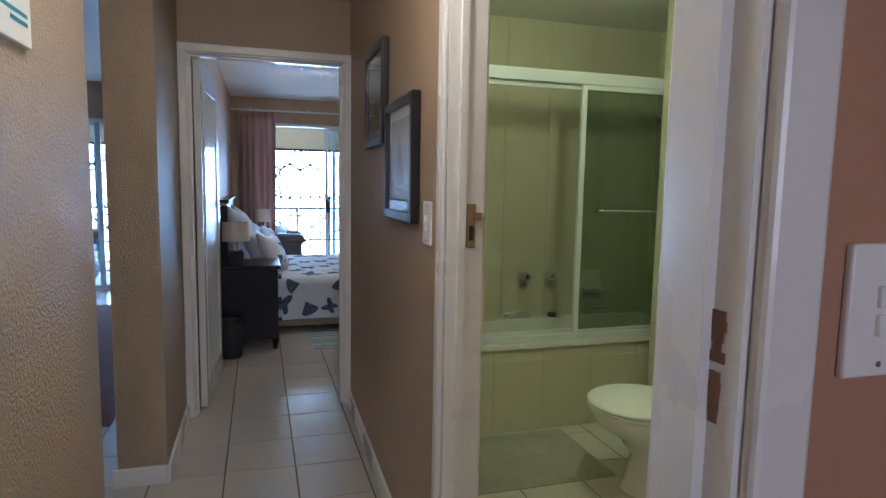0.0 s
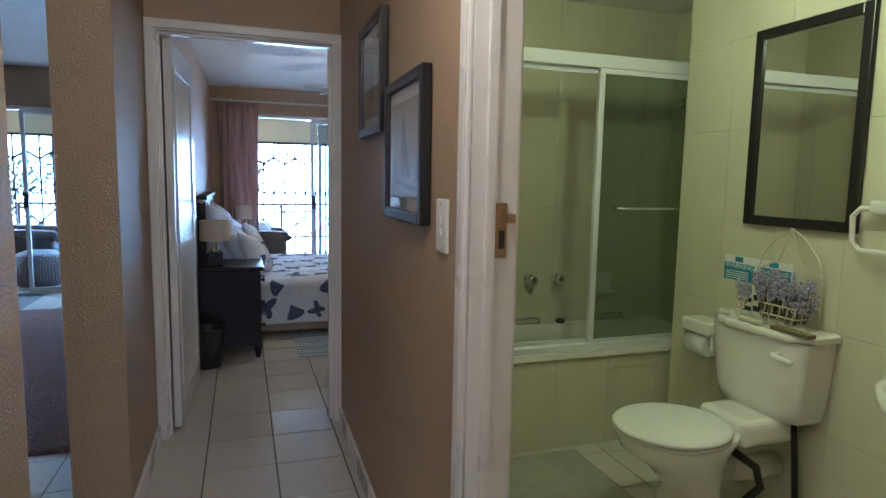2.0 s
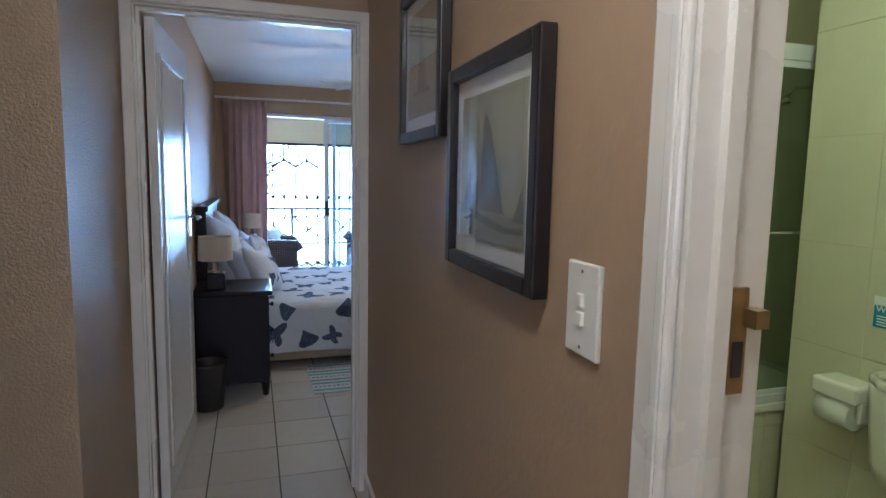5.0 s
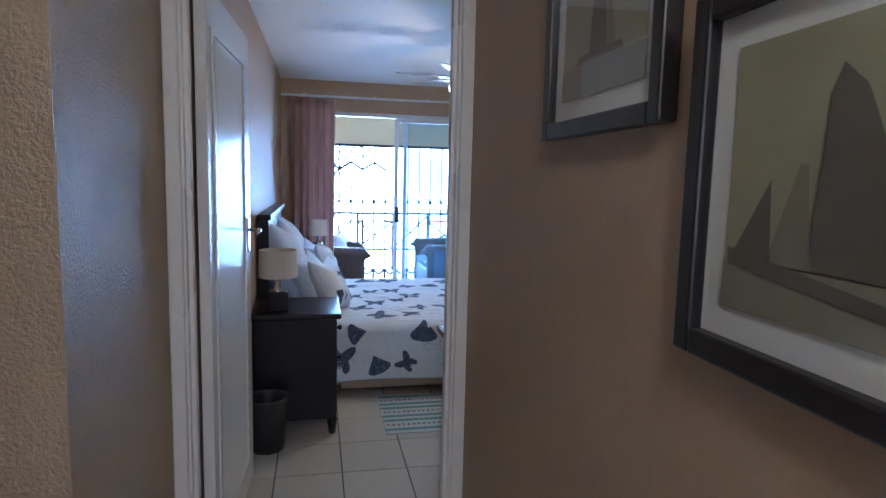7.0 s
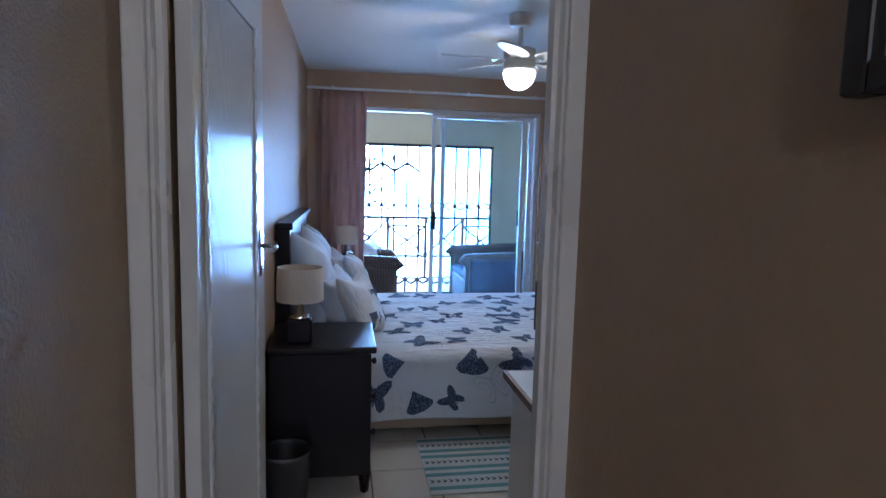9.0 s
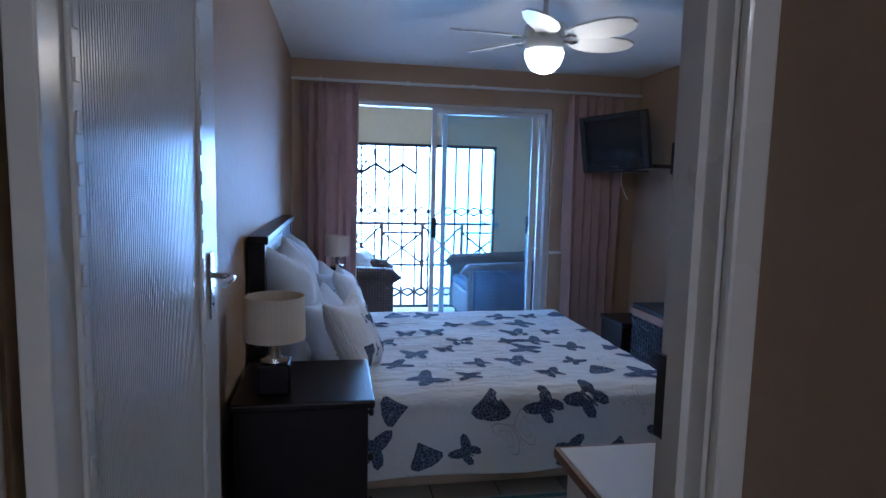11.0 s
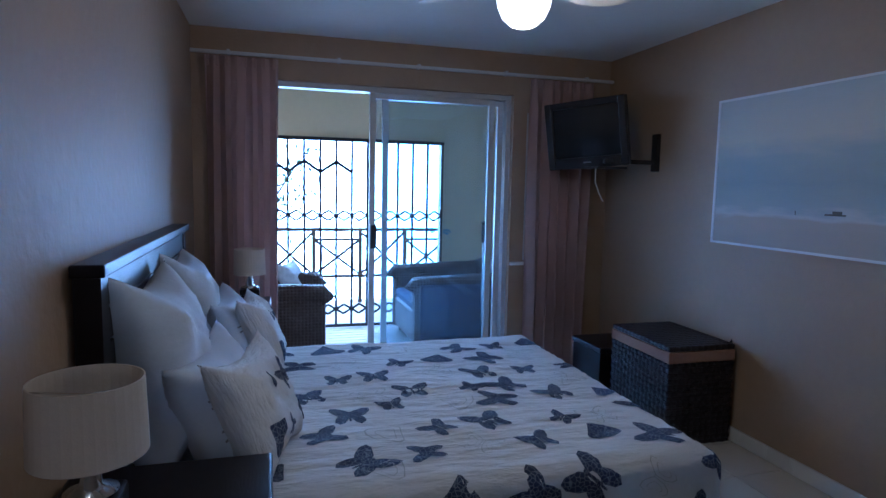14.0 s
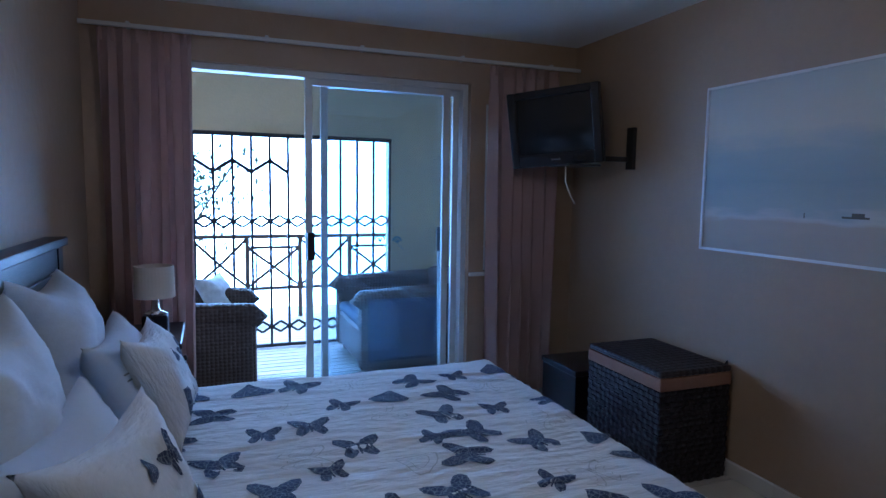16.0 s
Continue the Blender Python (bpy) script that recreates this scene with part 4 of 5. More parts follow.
SIDE_WING = [(0.02, 0.50), (0.10, 0.40), (0.30, 0.16), (0.54, -0.10), (0.50, -0.24), (0.30, -0.34), (0.06, -0.38), (-0.12, -0.36), (-0.36, -0.34), (-0.52, -0.20), (-0.50, -0.06), (-0.28, 0.18), (-0.10, 0.40), (-0.04, 0.50)]


def butterfly(parent, place, size, turn, kind, material, sketch=False):
    """A printed butterfly: wings laid on the cloth by place(u, v)."""
    bm = bmesh.new()
    c, s = math.cos(turn), math.sin(turn)

    def put(pts):
        mid = (sum(p[0] for p in pts) / len(pts), sum(p[1] for p in pts) / len(pts))
        rings = []
        for k in (1.0, 0.92, 0.55, 0.50) if sketch else (1.0, 0.66, 0.33):
            rings.append([bm.verts.new(place(size * (c * (mid[0] + (x - mid[0]) * k) - s * (mid[1] + (y - mid[1]) * k)), size * (s * (mid[0] + (x - mid[0]) * k) + c * (mid[1] + (y - mid[1]) * k)))) for x, y in pts])
        for a, b in (zip(rings[::2], rings[1::2]) if sketch else zip(rings, rings[1:])):
            for i in range(len(a)):
                bm.faces.new((a[i], a[(i + 1) % len(a)], b[(i + 1) % len(a)], b[i]))
        if not sketch:
            bm.faces.new(rings[-1])

    if kind == 0:
        put(OPEN_WING)
        put([(-x, y) for x, y in OPEN_WING])
        put([(0.03, 0.34), (0.04, 0.0), (0.02, -0.26), (-0.02, -0.26), (-0.04, 0.0), (-0.03, 0.34)])
    else:
        put(SIDE_WING)
    bmesh.ops.recalc_face_normals(bm, faces=bm.faces)
    return part("butterfly_print", bm, material, parent)


rng = random.Random(11)
rows = 9
for j in range(rows):
    v = -0.30 + j * (W + 0.34) / rows
    for i in range(8):
        u = 0.42 + i * 0.235 + (0.11 if j % 2 else 0) + rng.uniform(-0.04, 0.04)
        if u > BX1 - BX0 + 0.12:
            continue
        vv = v + rng.uniform(-0.05, 0.05)
        if vv < 0.0 and abs(vv) < 0.06:
            vv = 0.06
        big = rng.random()
        size = 0.115 + 0.065 * big
        pale = (i + 2 * j) % 4 == 3
        butterfly(sp, (lambda a, b, u=u, vv=vv: spread_at(u + a, vv + b, 0.003)), size, rng.uniform(-1.6, 1.6), 0 if rng.random() < 0.74 else 1, PALEPRINT if pale else PRINT, pale)


def cushion(name, m, w, h, d, material, label, group, seed, pinch=0.30):
    """Stuffed pillow in the local xz plane, thick along y, with pulled corners and creases."""
    t = thing(name, m, label, "pillow", group)
    n = 26
    bm = bmesh.new()

    def at(i, j, side):
        a, b = 2 * i / n - 1, 2 * j / n - 1
        px = a * (1 - pinch * (1 - abs(a)) * 0 - pinch * (1 - b * b) * 0.6)
        pz = b * (1 - pinch * (1 - a * a) * 0.6)
        th = max(0.0, (1 - a ** 4) * (1 - b ** 4)) ** 0.72
        q = Vector((a * 2.2 + seed, b * 2.2, seed * 3.1))
        crease = 0.10 * noise.noise(q) + (0.03 + 0.10 * abs(a * b)) * noise.noise(Vector((a * 3 + seed, b * 9 + a * 6, seed)))
        return (px * w / 2, side * d / 2 * th * (1 + crease * 1.6), pz * h / 2 + h / 2)

    for side in (-1, 1):
        g = [[bm.verts.new(at(i, j, side)) for j in range(n + 1)] for i in range(n + 1)]
        for i in range(n):
            for j in range(n):
                bm.faces.new((g[i][j], g[i + 1][j], g[i + 1][j + 1], g[i][j + 1])).smooth = True
    bmesh.ops.remove_doubles(bm, verts=bm.verts, dist=0.0005)
    part("cover", bm, material, t)

    def face(x, z, lift=0.003):
        i, j = (x / (w / 2) + 1) * n / 2, ((z - h / 2) / (h / 2) + 1) * n / 2
        p = at(i, j, -1)
        return Vector((p[0], p[1] - lift, p[2]))

    return t, face


GRP = "pillows on the bed"
PZ = BTOP - 0.005
cushion("pillow", pose(-0.10, 5.83, PZ, -15, 5, 84), 0.72, 0.68, 0.28, LINEN, "large plain pale pillow leaning on the headboard", GRP, 1.3, 0.5)
cushion("pillow", pose(-0.10, 6.66, PZ, -17, 4, 90), 0.72, 0.66, 0.27, LINEN, "large plain pale pillow leaning on the headboard", GRP, 4.1, 0.5)
for y, sd, rz in ((5.79, 2.2, 82), (6.72, 6.4, 90)):
    t, face = cushion("pillow", pose(0.08, y, PZ, -22, 0, rz), 0.66, 0.44, 0.20, LINEN, "pale pillow with thin grey stripes on the bed", GRP, sd, 0.42)
    for k in (-0.05, -0.02, 0.06, 0.085):
        bm = bmesh.new()
        for a in range(24):
            x0, x1 = -0.30 + a * 0.025, -0.275 + a * 0.025
            poly(bm, [face(x0, 0.2 + k), face(x1, 0.2 + k), face(x1, 0.207 + k), face(x0, 0.207 + k)])
        part("stripe", bm, STRIPE, t)
for y, sd, rz in ((5.72, 3.7, 77), (6.70, 8.8, 88)):
    t, face = cushion("pillow", pose(0.20, y, PZ, -24, 5, rz), 0.64, 0.43, 0.17, SPREAD, "white pillow printed with blue butterflies on the bed", GRP, sd, 0.42)
    for x, z, s, k, tr in ((-0.20, 0.12, 0.12, 1, 0.7), (0.12, 0.27, 0.12, 0, 0.5), (0.22, 0.10, 0.10, 1, -0.5), (-0.05, 0.30, 0.09, 1, 0.2), (-0.02, 0.08, 0.08, 0, 1.0)):
        butterfly(t, (lambda a, b, x=x, z=z, face=face: face(x + a, z + b)), s, tr, k, PRINT)


def nightstand(y0):
    """Chest with three drawers that face +x."""
    t = thing("bedside_chest", pose(-0.305, y0, 0), "dark-stained wooden bedside chest with three drawers", "bedside table", "bedside chests")
    w, d, h = 0.44, 0.44, 0.69
    part("side_panel", boxes((0, 0, 0.09, d, 0.02, h - 0.03)), DARKWOOD, t)
    part("side_panel", boxes((0, w - 0.02, 0.09, d, w, h - 0.03)), DARKWOOD, t)
    part("back_panel", boxes((0, 0.02, 0.09, 0.015, w - 0.02, h - 0.03)), DARKWOOD, t)
    part("bottom_panel", boxes((0.015, 0.02, 0.09, d - 0.02, w - 0.02, 0.11)), DARKWOOD, t)
    part("top", B(-0.01, -0.025, h - 0.03, d + 0.025, w + 0.025, h, bevel=0.008), DARKWOOD, t)
    for x in (0.0, d - 0.045):
        for y in (0.0, w - 0.045):
            bm = bmesh.new()
            lathe(bm, [(0.018, 0), (0.03, 0.09)], 4, (x + 0.022, y + 0.022, 0))
            part("leg", bm, DARKWOOD, t)
    for k in range(3):
        z = 0.115 + k * 0.178
        dr = part("drawer", B(d - 0.02, 0.024, z, d + 0.004, w - 0.024, z + 0.17, bevel=0.004), DARKWOOD, t)
        part("knob", lathe(bmesh.new(), [(0.008, 0), (0.008, 0.012), (0.017, 0.02), (0.015, 0.03), (0.005, 0.034)], 14), BLACKPL, dr).matrix_local = pose(d + 0.004, w / 2, z + 0.085, 0, 90, 0)
    return t


nightstand(4.93)
nightstand(7.26)


def lamp(x, y, r):
    t = thing("table_lamp", pose(x, y, 0.69), "cream drum shade table lamp on a dark wooden block base", "lamp", "bedside lamps")
    part("base", B(-0.055, -0.055, 0, 0.055, 0.055, 0.105, bevel=0.008), DARKWOOD, t)
    part("collar", lathe(bmesh.new(), [(0.045, 0.105), (0.05, 0.112), (0.02, 0.125), (0.012, 0.20), (0.012, 0.23)], 18), CHROME, t)
    bm = bmesh.new()
    n = 36
    prof = [(r, 0.187), (r * 0.96, 0.335), (r * 0.96 - 0.003, 0.335), (r - 0.003, 0.187)]
    rings = [[bm.verts.new((q * math.cos(2 * math.pi * i / n), q * math.sin(2 * math.pi * i / n), z)) for i in range(n)] for q, z in prof]
    for a, b in zip(rings, rings[1:] + rings[:1]):
        for i in range(n):
            bm.faces.new((a[i], a[(i + 1) % n], b[(i + 1) % n], b[i]))
    part("shade", bm, SHADE, t)
    part("bulb", lathe(bmesh.new(), [(0.012, 0.23), (0.03, 0.26), (0.028, 0.285), (0.01, 0.30)], 14), PLASTIC, t)
    bm = bmesh.new()
    tube(bm, [(-r * 0.95, 0, 0.315), (0, 0, 0.305), (r * 0.95, 0, 0.315)], 0.002, 5)
    part("spider", bm, CHROME, t)


lamp(-0.18, 5.045, 0.105)
lamp(0.04, 7.43, 0.090)

t = thing("waste_bin", pose(-0.225, 4.81, 0), "dark grey plastic waste bin beside the chest", "bin")
bm = bmesh.new()
lathe(bm, [(0.085, 0), (0.105, 0.27), (0.108, 0.285), (0.101, 0.285), (0.098, 0.27), (0.08, 0.01)], 28)
part("tub", bm, BINPL, t)

t = thing("striped_rug", pose(0.41, 4.87, 0), "teal and white striped woven bedside rug", "rug")
part("weave", B(0, 0, 0.001, 0.95, 0.60, 0.009, bevel=0.003), RUGPALE, t)
for k in range(9):
    y = 0.035 + k * 0.064
    if k % 3 == 1:
        bm = bmesh.new()
        for a in range(31):
            x = 0.01 + a * 0.03
            poly(bm, [(x, y, 0.0105), (x + 0.012, y, 0.0105), (x + 0.027, y + 0.014, 0.0105), (x + 0.015, y + 0.014, 0.0105)])
            poly(bm, [(x + 0.015, y + 0.014, 0.0105), (x + 0.027, y + 0.014, 0.0105), (x + 0.012, y + 0.028, 0.0105), (x, y + 0.028, 0.0105)])
        part("chevron_band", bm, RUGDARK, t)
    else:
        part("stripe", boxes((0.003, y, 0.0092, 0.947, y + 0.03, 0.0102)), RUGTEAL, t)

t = thing("desk", pose(0.578, DOOR_Y1 + 0.10, 0), "white desk with a brown wooden edge", "desk")
part("top", boxes((0.012, 0, 0.732, 1.2, 0.533, 0.757)), PLASTIC, t)
part("edging", boxes((0, 0, 0.73, 0.012, 0.545, 0.755), (0.012, 0.533, 0.73, 1.2, 0.545, 0.755)), EDGEWOOD, t, "brown wooden edge strip")
part("side_panel", boxes((0.03, 0.01, 0, 0.05, 0.52, 0.73)), PLASTIC, t)
part("side_panel", boxes((1.15, 0.01, 0, 1.17, 0.52, 0.73)), PLASTIC, t)
part("front_panel", boxes((0.05, 0.47, 0.05, 1.15, 0.49, 0.73)), PLASTIC, t)

# television on its wall arm
bm = bmesh.new()
TVM = pose(2.262, 7.50, 1.56, 0, 0, -52) @ pose(0, 0, 0, 8, -4, 0)
t = thing("television", TVM, "old black tube television on a wall arm", "television")
tw, th_ = 0.285, 0.455
fr = bmesh.new()
for r in ((-tw, -0.03, 0, -tw + 0.05, 0.03, th_), (tw - 0.05, -0.03, 0, tw, 0.03, th_), (-tw + 0.05, -0.03, 0, tw - 0.05, 0.03, 0.075), (-tw + 0.05, -0.03, th_ - 0.045, tw - 0.05, 0.03, th_)):
    box(fr, *r, bevel=0.008)
part("bezel", fr, BLACKPL, t)
bm = bmesh.new()
n = 14
sw_, sh_ = tw - 0.052, (th_ - 0.12) / 2
g = [[bm.verts.new((sw_ * (2 * i / n - 1), -0.022 + 0.018 * ((2 * i / n - 1) ** 2 + (2 * j / n - 1) ** 2) / 2, 0.075 + sh_ + sh_ * (2 * j / n - 1))) for j in range(n + 1)] for i in range(n + 1)]
for i in range(n):
    for j in range(n):
        bm.faces.new((g[i][j], g[i + 1][j], g[i + 1][j + 1], g[i][j + 1])).smooth = True
part("screen", bm, SCREEN, t, "dark curved glass screen")
bm = bmesh.new()
a = [bm.verts.new(p) for p in ((-tw + 0.01, 0.03, 0.01), (tw - 0.01, 0.03, 0.01), (tw - 0.01, 0.03, th_ - 0.01), (-tw + 0.01, 0.03, th_ - 0.01))]
b = [bm.verts.new(p) for p in ((-tw + 0.07, 0.2, 0.03), (tw - 0.07, 0.2, 0.03), (tw - 0.07, 0.2, th_ - 0.09), (-tw + 0.07, 0.2, th_ - 0.09))]
c = [bm.verts.new(p) for p in ((-0.14, 0.34, 0.06), (0.14, 0.34, 0.06), (0.14, 0.34, 0.28), (-0.14, 0.34, 0.28))]
for p, q in ((a, b), (b, c)):
    for i in range(4):
        bm.faces.new((p[i], p[(i + 1) % 4], q[(i + 1) % 4], q[i]))
bm.faces.new(a)
bm.faces.new(c)
part("rear_case", bm, BLACKPL, t)
part("maker_mark", boxes((-0.03, -0.0315, 0.035, 0.03, -0.0305, 0.043)), CHROME, t)
t = thing("television_bracket", pose(BED_R, 7.34, 1.54), "black steel television arm screwed to the wall", "bracket")
part("wall_plate", B(-0.03, -0.03, 0, 0, 0.03, 0.25, bevel=0.004), IRON, t)
part("arm", B(-0.40, -0.005, 0.045, -0.03, 0.03, 0.075, bevel=0.004), IRON, t)
part("tray", B(-0.46, -0.02, 0.012, -0.24, 0.24, 0.024, bevel=0.003), IRON, t)
part("cable", tube(bmesh.new(), [(-0.42, 0.08, 0.02), (-0.43, 0.06, -0.08), (-0.40, 0.05, -0.16), (-0.375, 0.04, -0.21)], 0.004), PLASTIC, t, "thin white dangling cable")

# painting: broad bands of sky, mist, sea and sand
t = thing("seascape_painting", pose(BED_R, 5.335, 1.116, 0, 0, 90), "pale beach seascape in a thin white frame", "painting")
pw, ph = 1.41, 0.815
part("frame", boxes((0, 0, 0, 0.012, 0.03, ph), (pw - 0.012, 0, 0, pw, 0.03, ph), (0.012, 0, 0, pw - 0.012, 0.03, 0.012), (0.012, 0, ph - 0.012, pw - 0.012, 0.03, ph)), WHITE, t)
m = mat("painted_seascape", (0.4, 0.42, 0.42), 0.55, grain=0.08, scale=7, bump=0.0006, bump_scale=90)
n_, l_ = m.node_tree.nodes, m.node_tree.links
tc = n_.new("ShaderNodeTexCoord")
sp_ = n_.new("ShaderNodeSeparateXYZ")
ns = n_.new("ShaderNodeTexNoise")
mpn = n_.new("ShaderNodeMapping")
mpn.inputs["Scale"].default_value = (2.0, 1, 9.0)
ns.inputs["Scale"].default_value, ns.inputs["Detail"].default_value = 1.6, 6
l_.new(tc.outputs["Object"], mpn.inputs[0])
l_.new(mpn.outputs[0], ns.inputs["Vector"])
l_.new(tc.outputs["Object"], sp_.inputs[0])
ad = n_.new("ShaderNodeMath")
ad.operation = "MULTIPLY_ADD"
ad.inputs[1].default_value = 0.16
l_.new(ns.outputs[0], ad.inputs[0])
l_.new(sp_.outputs["Z"], ad.inputs[2])
ra = n_.new("ShaderNodeValToRGB")
el = ra.color_ramp.elements
stops = [(0.07, (0.40, 0.34, 0.28)), (0.24, (0.46, 0.39, 0.32)), (0.27, (0.55, 0.53, 0.50)), (0.30, (0.40, 0.43, 0.42)), (0.42, (0.33, 0.38, 0.39)), (0.56, (0.40, 0.44, 0.43)), (0.66, (0.58, 0.54, 0.45)), (0.80, (0.54, 0.52, 0.46)), (0.95, (0.44, 0.47, 0.46))]
el[0].position, el[0].color = stops[0][0], (*stops[0][1], 1)
el[1].position, el[1].color = stops[-1][0], (*stops[-1][1], 1)
for p_, c_ in stops[1:-1]:
    e_ = el.new(p_)
    e_.color = (*c_, 1)
l_.new(ad.outputs[0], ra.inputs[0])
l_.new(ra.outputs[0], n_["Principled BSDF"].inputs["Base Color"])
part("canvas", boxes((0.012, 0.004, 0.012, pw - 0.012, 0.022, ph - 0.012)), m, t)
part("boat_stroke", boxes((0.56, 0.0225, 0.192, 0.67, 0.024, 0.200), (0.58, 0.0225, 0.200, 0.63, 0.024, 0.214)), ARTSAIL, t, "tiny painted boat")
for x in (0.833, 0.34, 0.355):
    part("figure_stroke", boxes((x, 0.0225, 0.186, x + 0.004, 0.024, 0.208)), ARTSAIL, t)


# woven laundry hamper and the box behind it
def hamper():
    t = thing("laundry_hamper", pose(2.238, 6.505, 0, 0, 0, -1), "dark woven laundry hamper with a brown cotton liner", "hamper")
    w, d, h = 0.415, 0.575, 0.54
    part("body", boxes((0.004, 0.004, 0.0, w - 0.004, d - 0.004, h - 0.06)), DCANE, t)
    bm = bmesh.new()
    cols, rowsn = 15, 18
    for side in range(2):
        ln = w if side == 0 else d
        for i in range(cols):
            for j in range(rowsn):
                a0, a1 = ln * i / cols, ln * (i + 1) / cols
                z0, z1 = (h - 0.07) * j / rowsn + 0.002, (h - 0.07) * (j + 1) / rowsn - 0.002
                out = 0.006 if (i + j) % 2 else 0.001
                if side == 0:
                    box(bm, a0, -out, z0, a1, 0.005, z1)
                else:
                    box(bm, -out, a0, z0, 0.005, a1, z1)
    tagged(part("weave", bm, DCANE, t), kind="stuff")
    part("liner", B(-0.009, -0.009, h - 0.068, w + 0.006, d + 0.006, h - 0.005, bevel=0.006), LINER, t, "brown cotton liner folded over the rim")
    part("lid", B(-0.006, -0.006, h - 0.004, w + 0.004, d + 0.004, h + 0.026, bevel=0.008), DCANE, t)
    part("hinge_loop", tube(bmesh.new(), [(w - 0.02, 0.02, h + 0.02), (w - 0.01, 0.01, h + 0.045), (w, 0.02, h + 0.02)], 0.004), IRON, t)


hamper()
t = thing("storage_box", pose(2.19, 7.125, 0), "dark brown wooden box behind the hamper", "box")
part("body", B(0, 0, 0, 0.40, 0.36, 0.36, bevel=0.006), DARKWOOD, t)
part("lid", B(-0.008, -0.008, 0.362, 0.408, 0.368, 0.395, bevel=0.006), DARKWOOD, t)

# ceiling fan with its lamp
FX, FY = 1.02, 5.81
t = thing("ceiling_fan", pose(FX, FY, CEILZ), "white six-bladed ceiling fan with a lit frosted globe", "ceiling fan")
part("canopy", lathe(bmesh.new(), [(0.03, -0.07), (0.065, -0.06), (0.07, -0.015), (0.07, 0)], 24), PLASTIC, t)
part("rod", lathe(bmesh.new(), [(0.013, -0.20), (0.013, -0.06)], 12), PLASTIC, t)
part("collar", lathe(bmesh.new(), [(0.022, -0.215), (0.022, -0.19)], 14), IRON, t)
part("motor", lathe(bmesh.new(), [(0.085, -0.318), (0.093, -0.312), (0.093, -0.265), (0.090, -0.262), (0.090, -0.252), (0.095, -0.248), (0.095, -0.205), (0.088, -0.192), (0.05, -0.186), (0.02, -0.185)], 32), PLASTIC, t)
part("globe", lathe(bmesh.new(), [(0.012, -0.425), (0.045, -0.415), (0.075, -0.390), (0.092, -0.352), (0.096, -0.325), (0.090, -0.318)], 32), GLOBE, t, "lit frosted glass globe")
bm = bmesh.new()
pts = [(0.13, 0.03), (0.2, 0.075), (0.28, 0.095), (0.37, 0.09), (0.44, 0.062), (0.475, 0.012), (0.47, -0.03), (0.42, -0.058), (0.33, -0.066), (0.22, -0.055), (0.13, -0.03)]
up = [bm.verts.new((x, y, 0.004 - y * 0.24)) for x, y in pts]
dn = [bm.verts.new((x, y, -0.004 - y * 0.24)) for x, y in pts]
bm.faces.new(up)
bm.faces.new(dn)
for i in range(len(pts)):
    bm.faces.new((up[i], up[(i + 1) % len(pts)], dn[(i + 1) % len(pts)], dn[i]))
me = finish(bm, "blade", PLASTIC)
iron_me = finish(boxes((0.085, -0.012, -0.012, 0.17, 0.012, -0.006), (0.145, -0.03, -0.012, 0.165, 0.03, -0.006)), "blade_iron", CHROME)
for k in range(6):
    for nm, mesh in (("blade", me), ("blade_iron", iron_me)):
        b = new(nm, mesh)
        b.parent = t
        b.matrix_local = pose(0, 0, -0.255, 0, 0, 5 + 60 * k)


# curtains and their rail
def curtain(x0, x1, label, seed):
    t = thing("curtain", pose(0, 7.90, 0), label, "curtain", "bedroom curtains")
    bm = bmesh.new()
    nx, nz = 150, 30
    folds = 6
    g = []
    for i in range(nx + 1):
        col = []
        s = i / nx
        for j in range(nz + 1):
            zz = j / nz
            z = 0.03 + 2.17 * zz
            ph = 2 * math.pi * folds * s + 2.4 * noise.noise(Vector((s * 4.5, seed, zz * 0.9)))
            amp = 0.058 * (0.55 + 0.45 * (1 - zz)) + 0.012 * noise.noise(Vector((s * 9, seed + 5, 0)))
            if zz > 0.93:
                ph *= 1.0
                amp *= 0.6
            x = x0 + (x1 - x0) * s + 0.012 * math.sin(2 * ph) * (1 - 0.4 * zz) - 0.05 * (1 - zz) * (0.5 - s) * -1 * 0.6
            col.append(bm.verts.new((x, amp * math.sin(ph), z)))
        g.append(col)
    for i in range(nx):
        for j in range(nz):
            bm.faces.new((g[i][j], g[i + 1][j], g[i + 1][j + 1], g[i][j + 1])).smooth = True
    o = part("cloth", bm, CURTAIN, t)
    o.modifiers.new("thick", "SOLIDIFY").thickness = 0.003
    for k in range(8):
        part("hook_tape", B(x0 + (k + 0.35) * (x1 - x0) / 8, -0.03, 2.13, x0 + (k + 0.6) * (x1 - x0) / 8, -0.024, 2.20, bevel=0.002), CURTAIN, t)


curtain(-0.235, 0.215, "dusty pink gathered curtain hanging open beside the headboard", 1.0)
curtain(1.985, 2.49, "dusty pink gathered curtain hanging open near the television", 7.0)
t = thing("curtain_rail", pose(0, 7.93, 2.215), "slim white curtain rail under the ceiling", "curtain rail")
part("rail", B(BED_L + 0.004, -0.012, 0, BED_R - 0.004, 0.012, 0.022, bevel=0.004), ALU, t)
for x in (-0.1, 0.6, 1.15, 1.8, 2.45):
    part("bracket", B(x, 0.0, 0.002, x + 0.02, 0.05, 0.035, bevel=0.003), ALU, t)


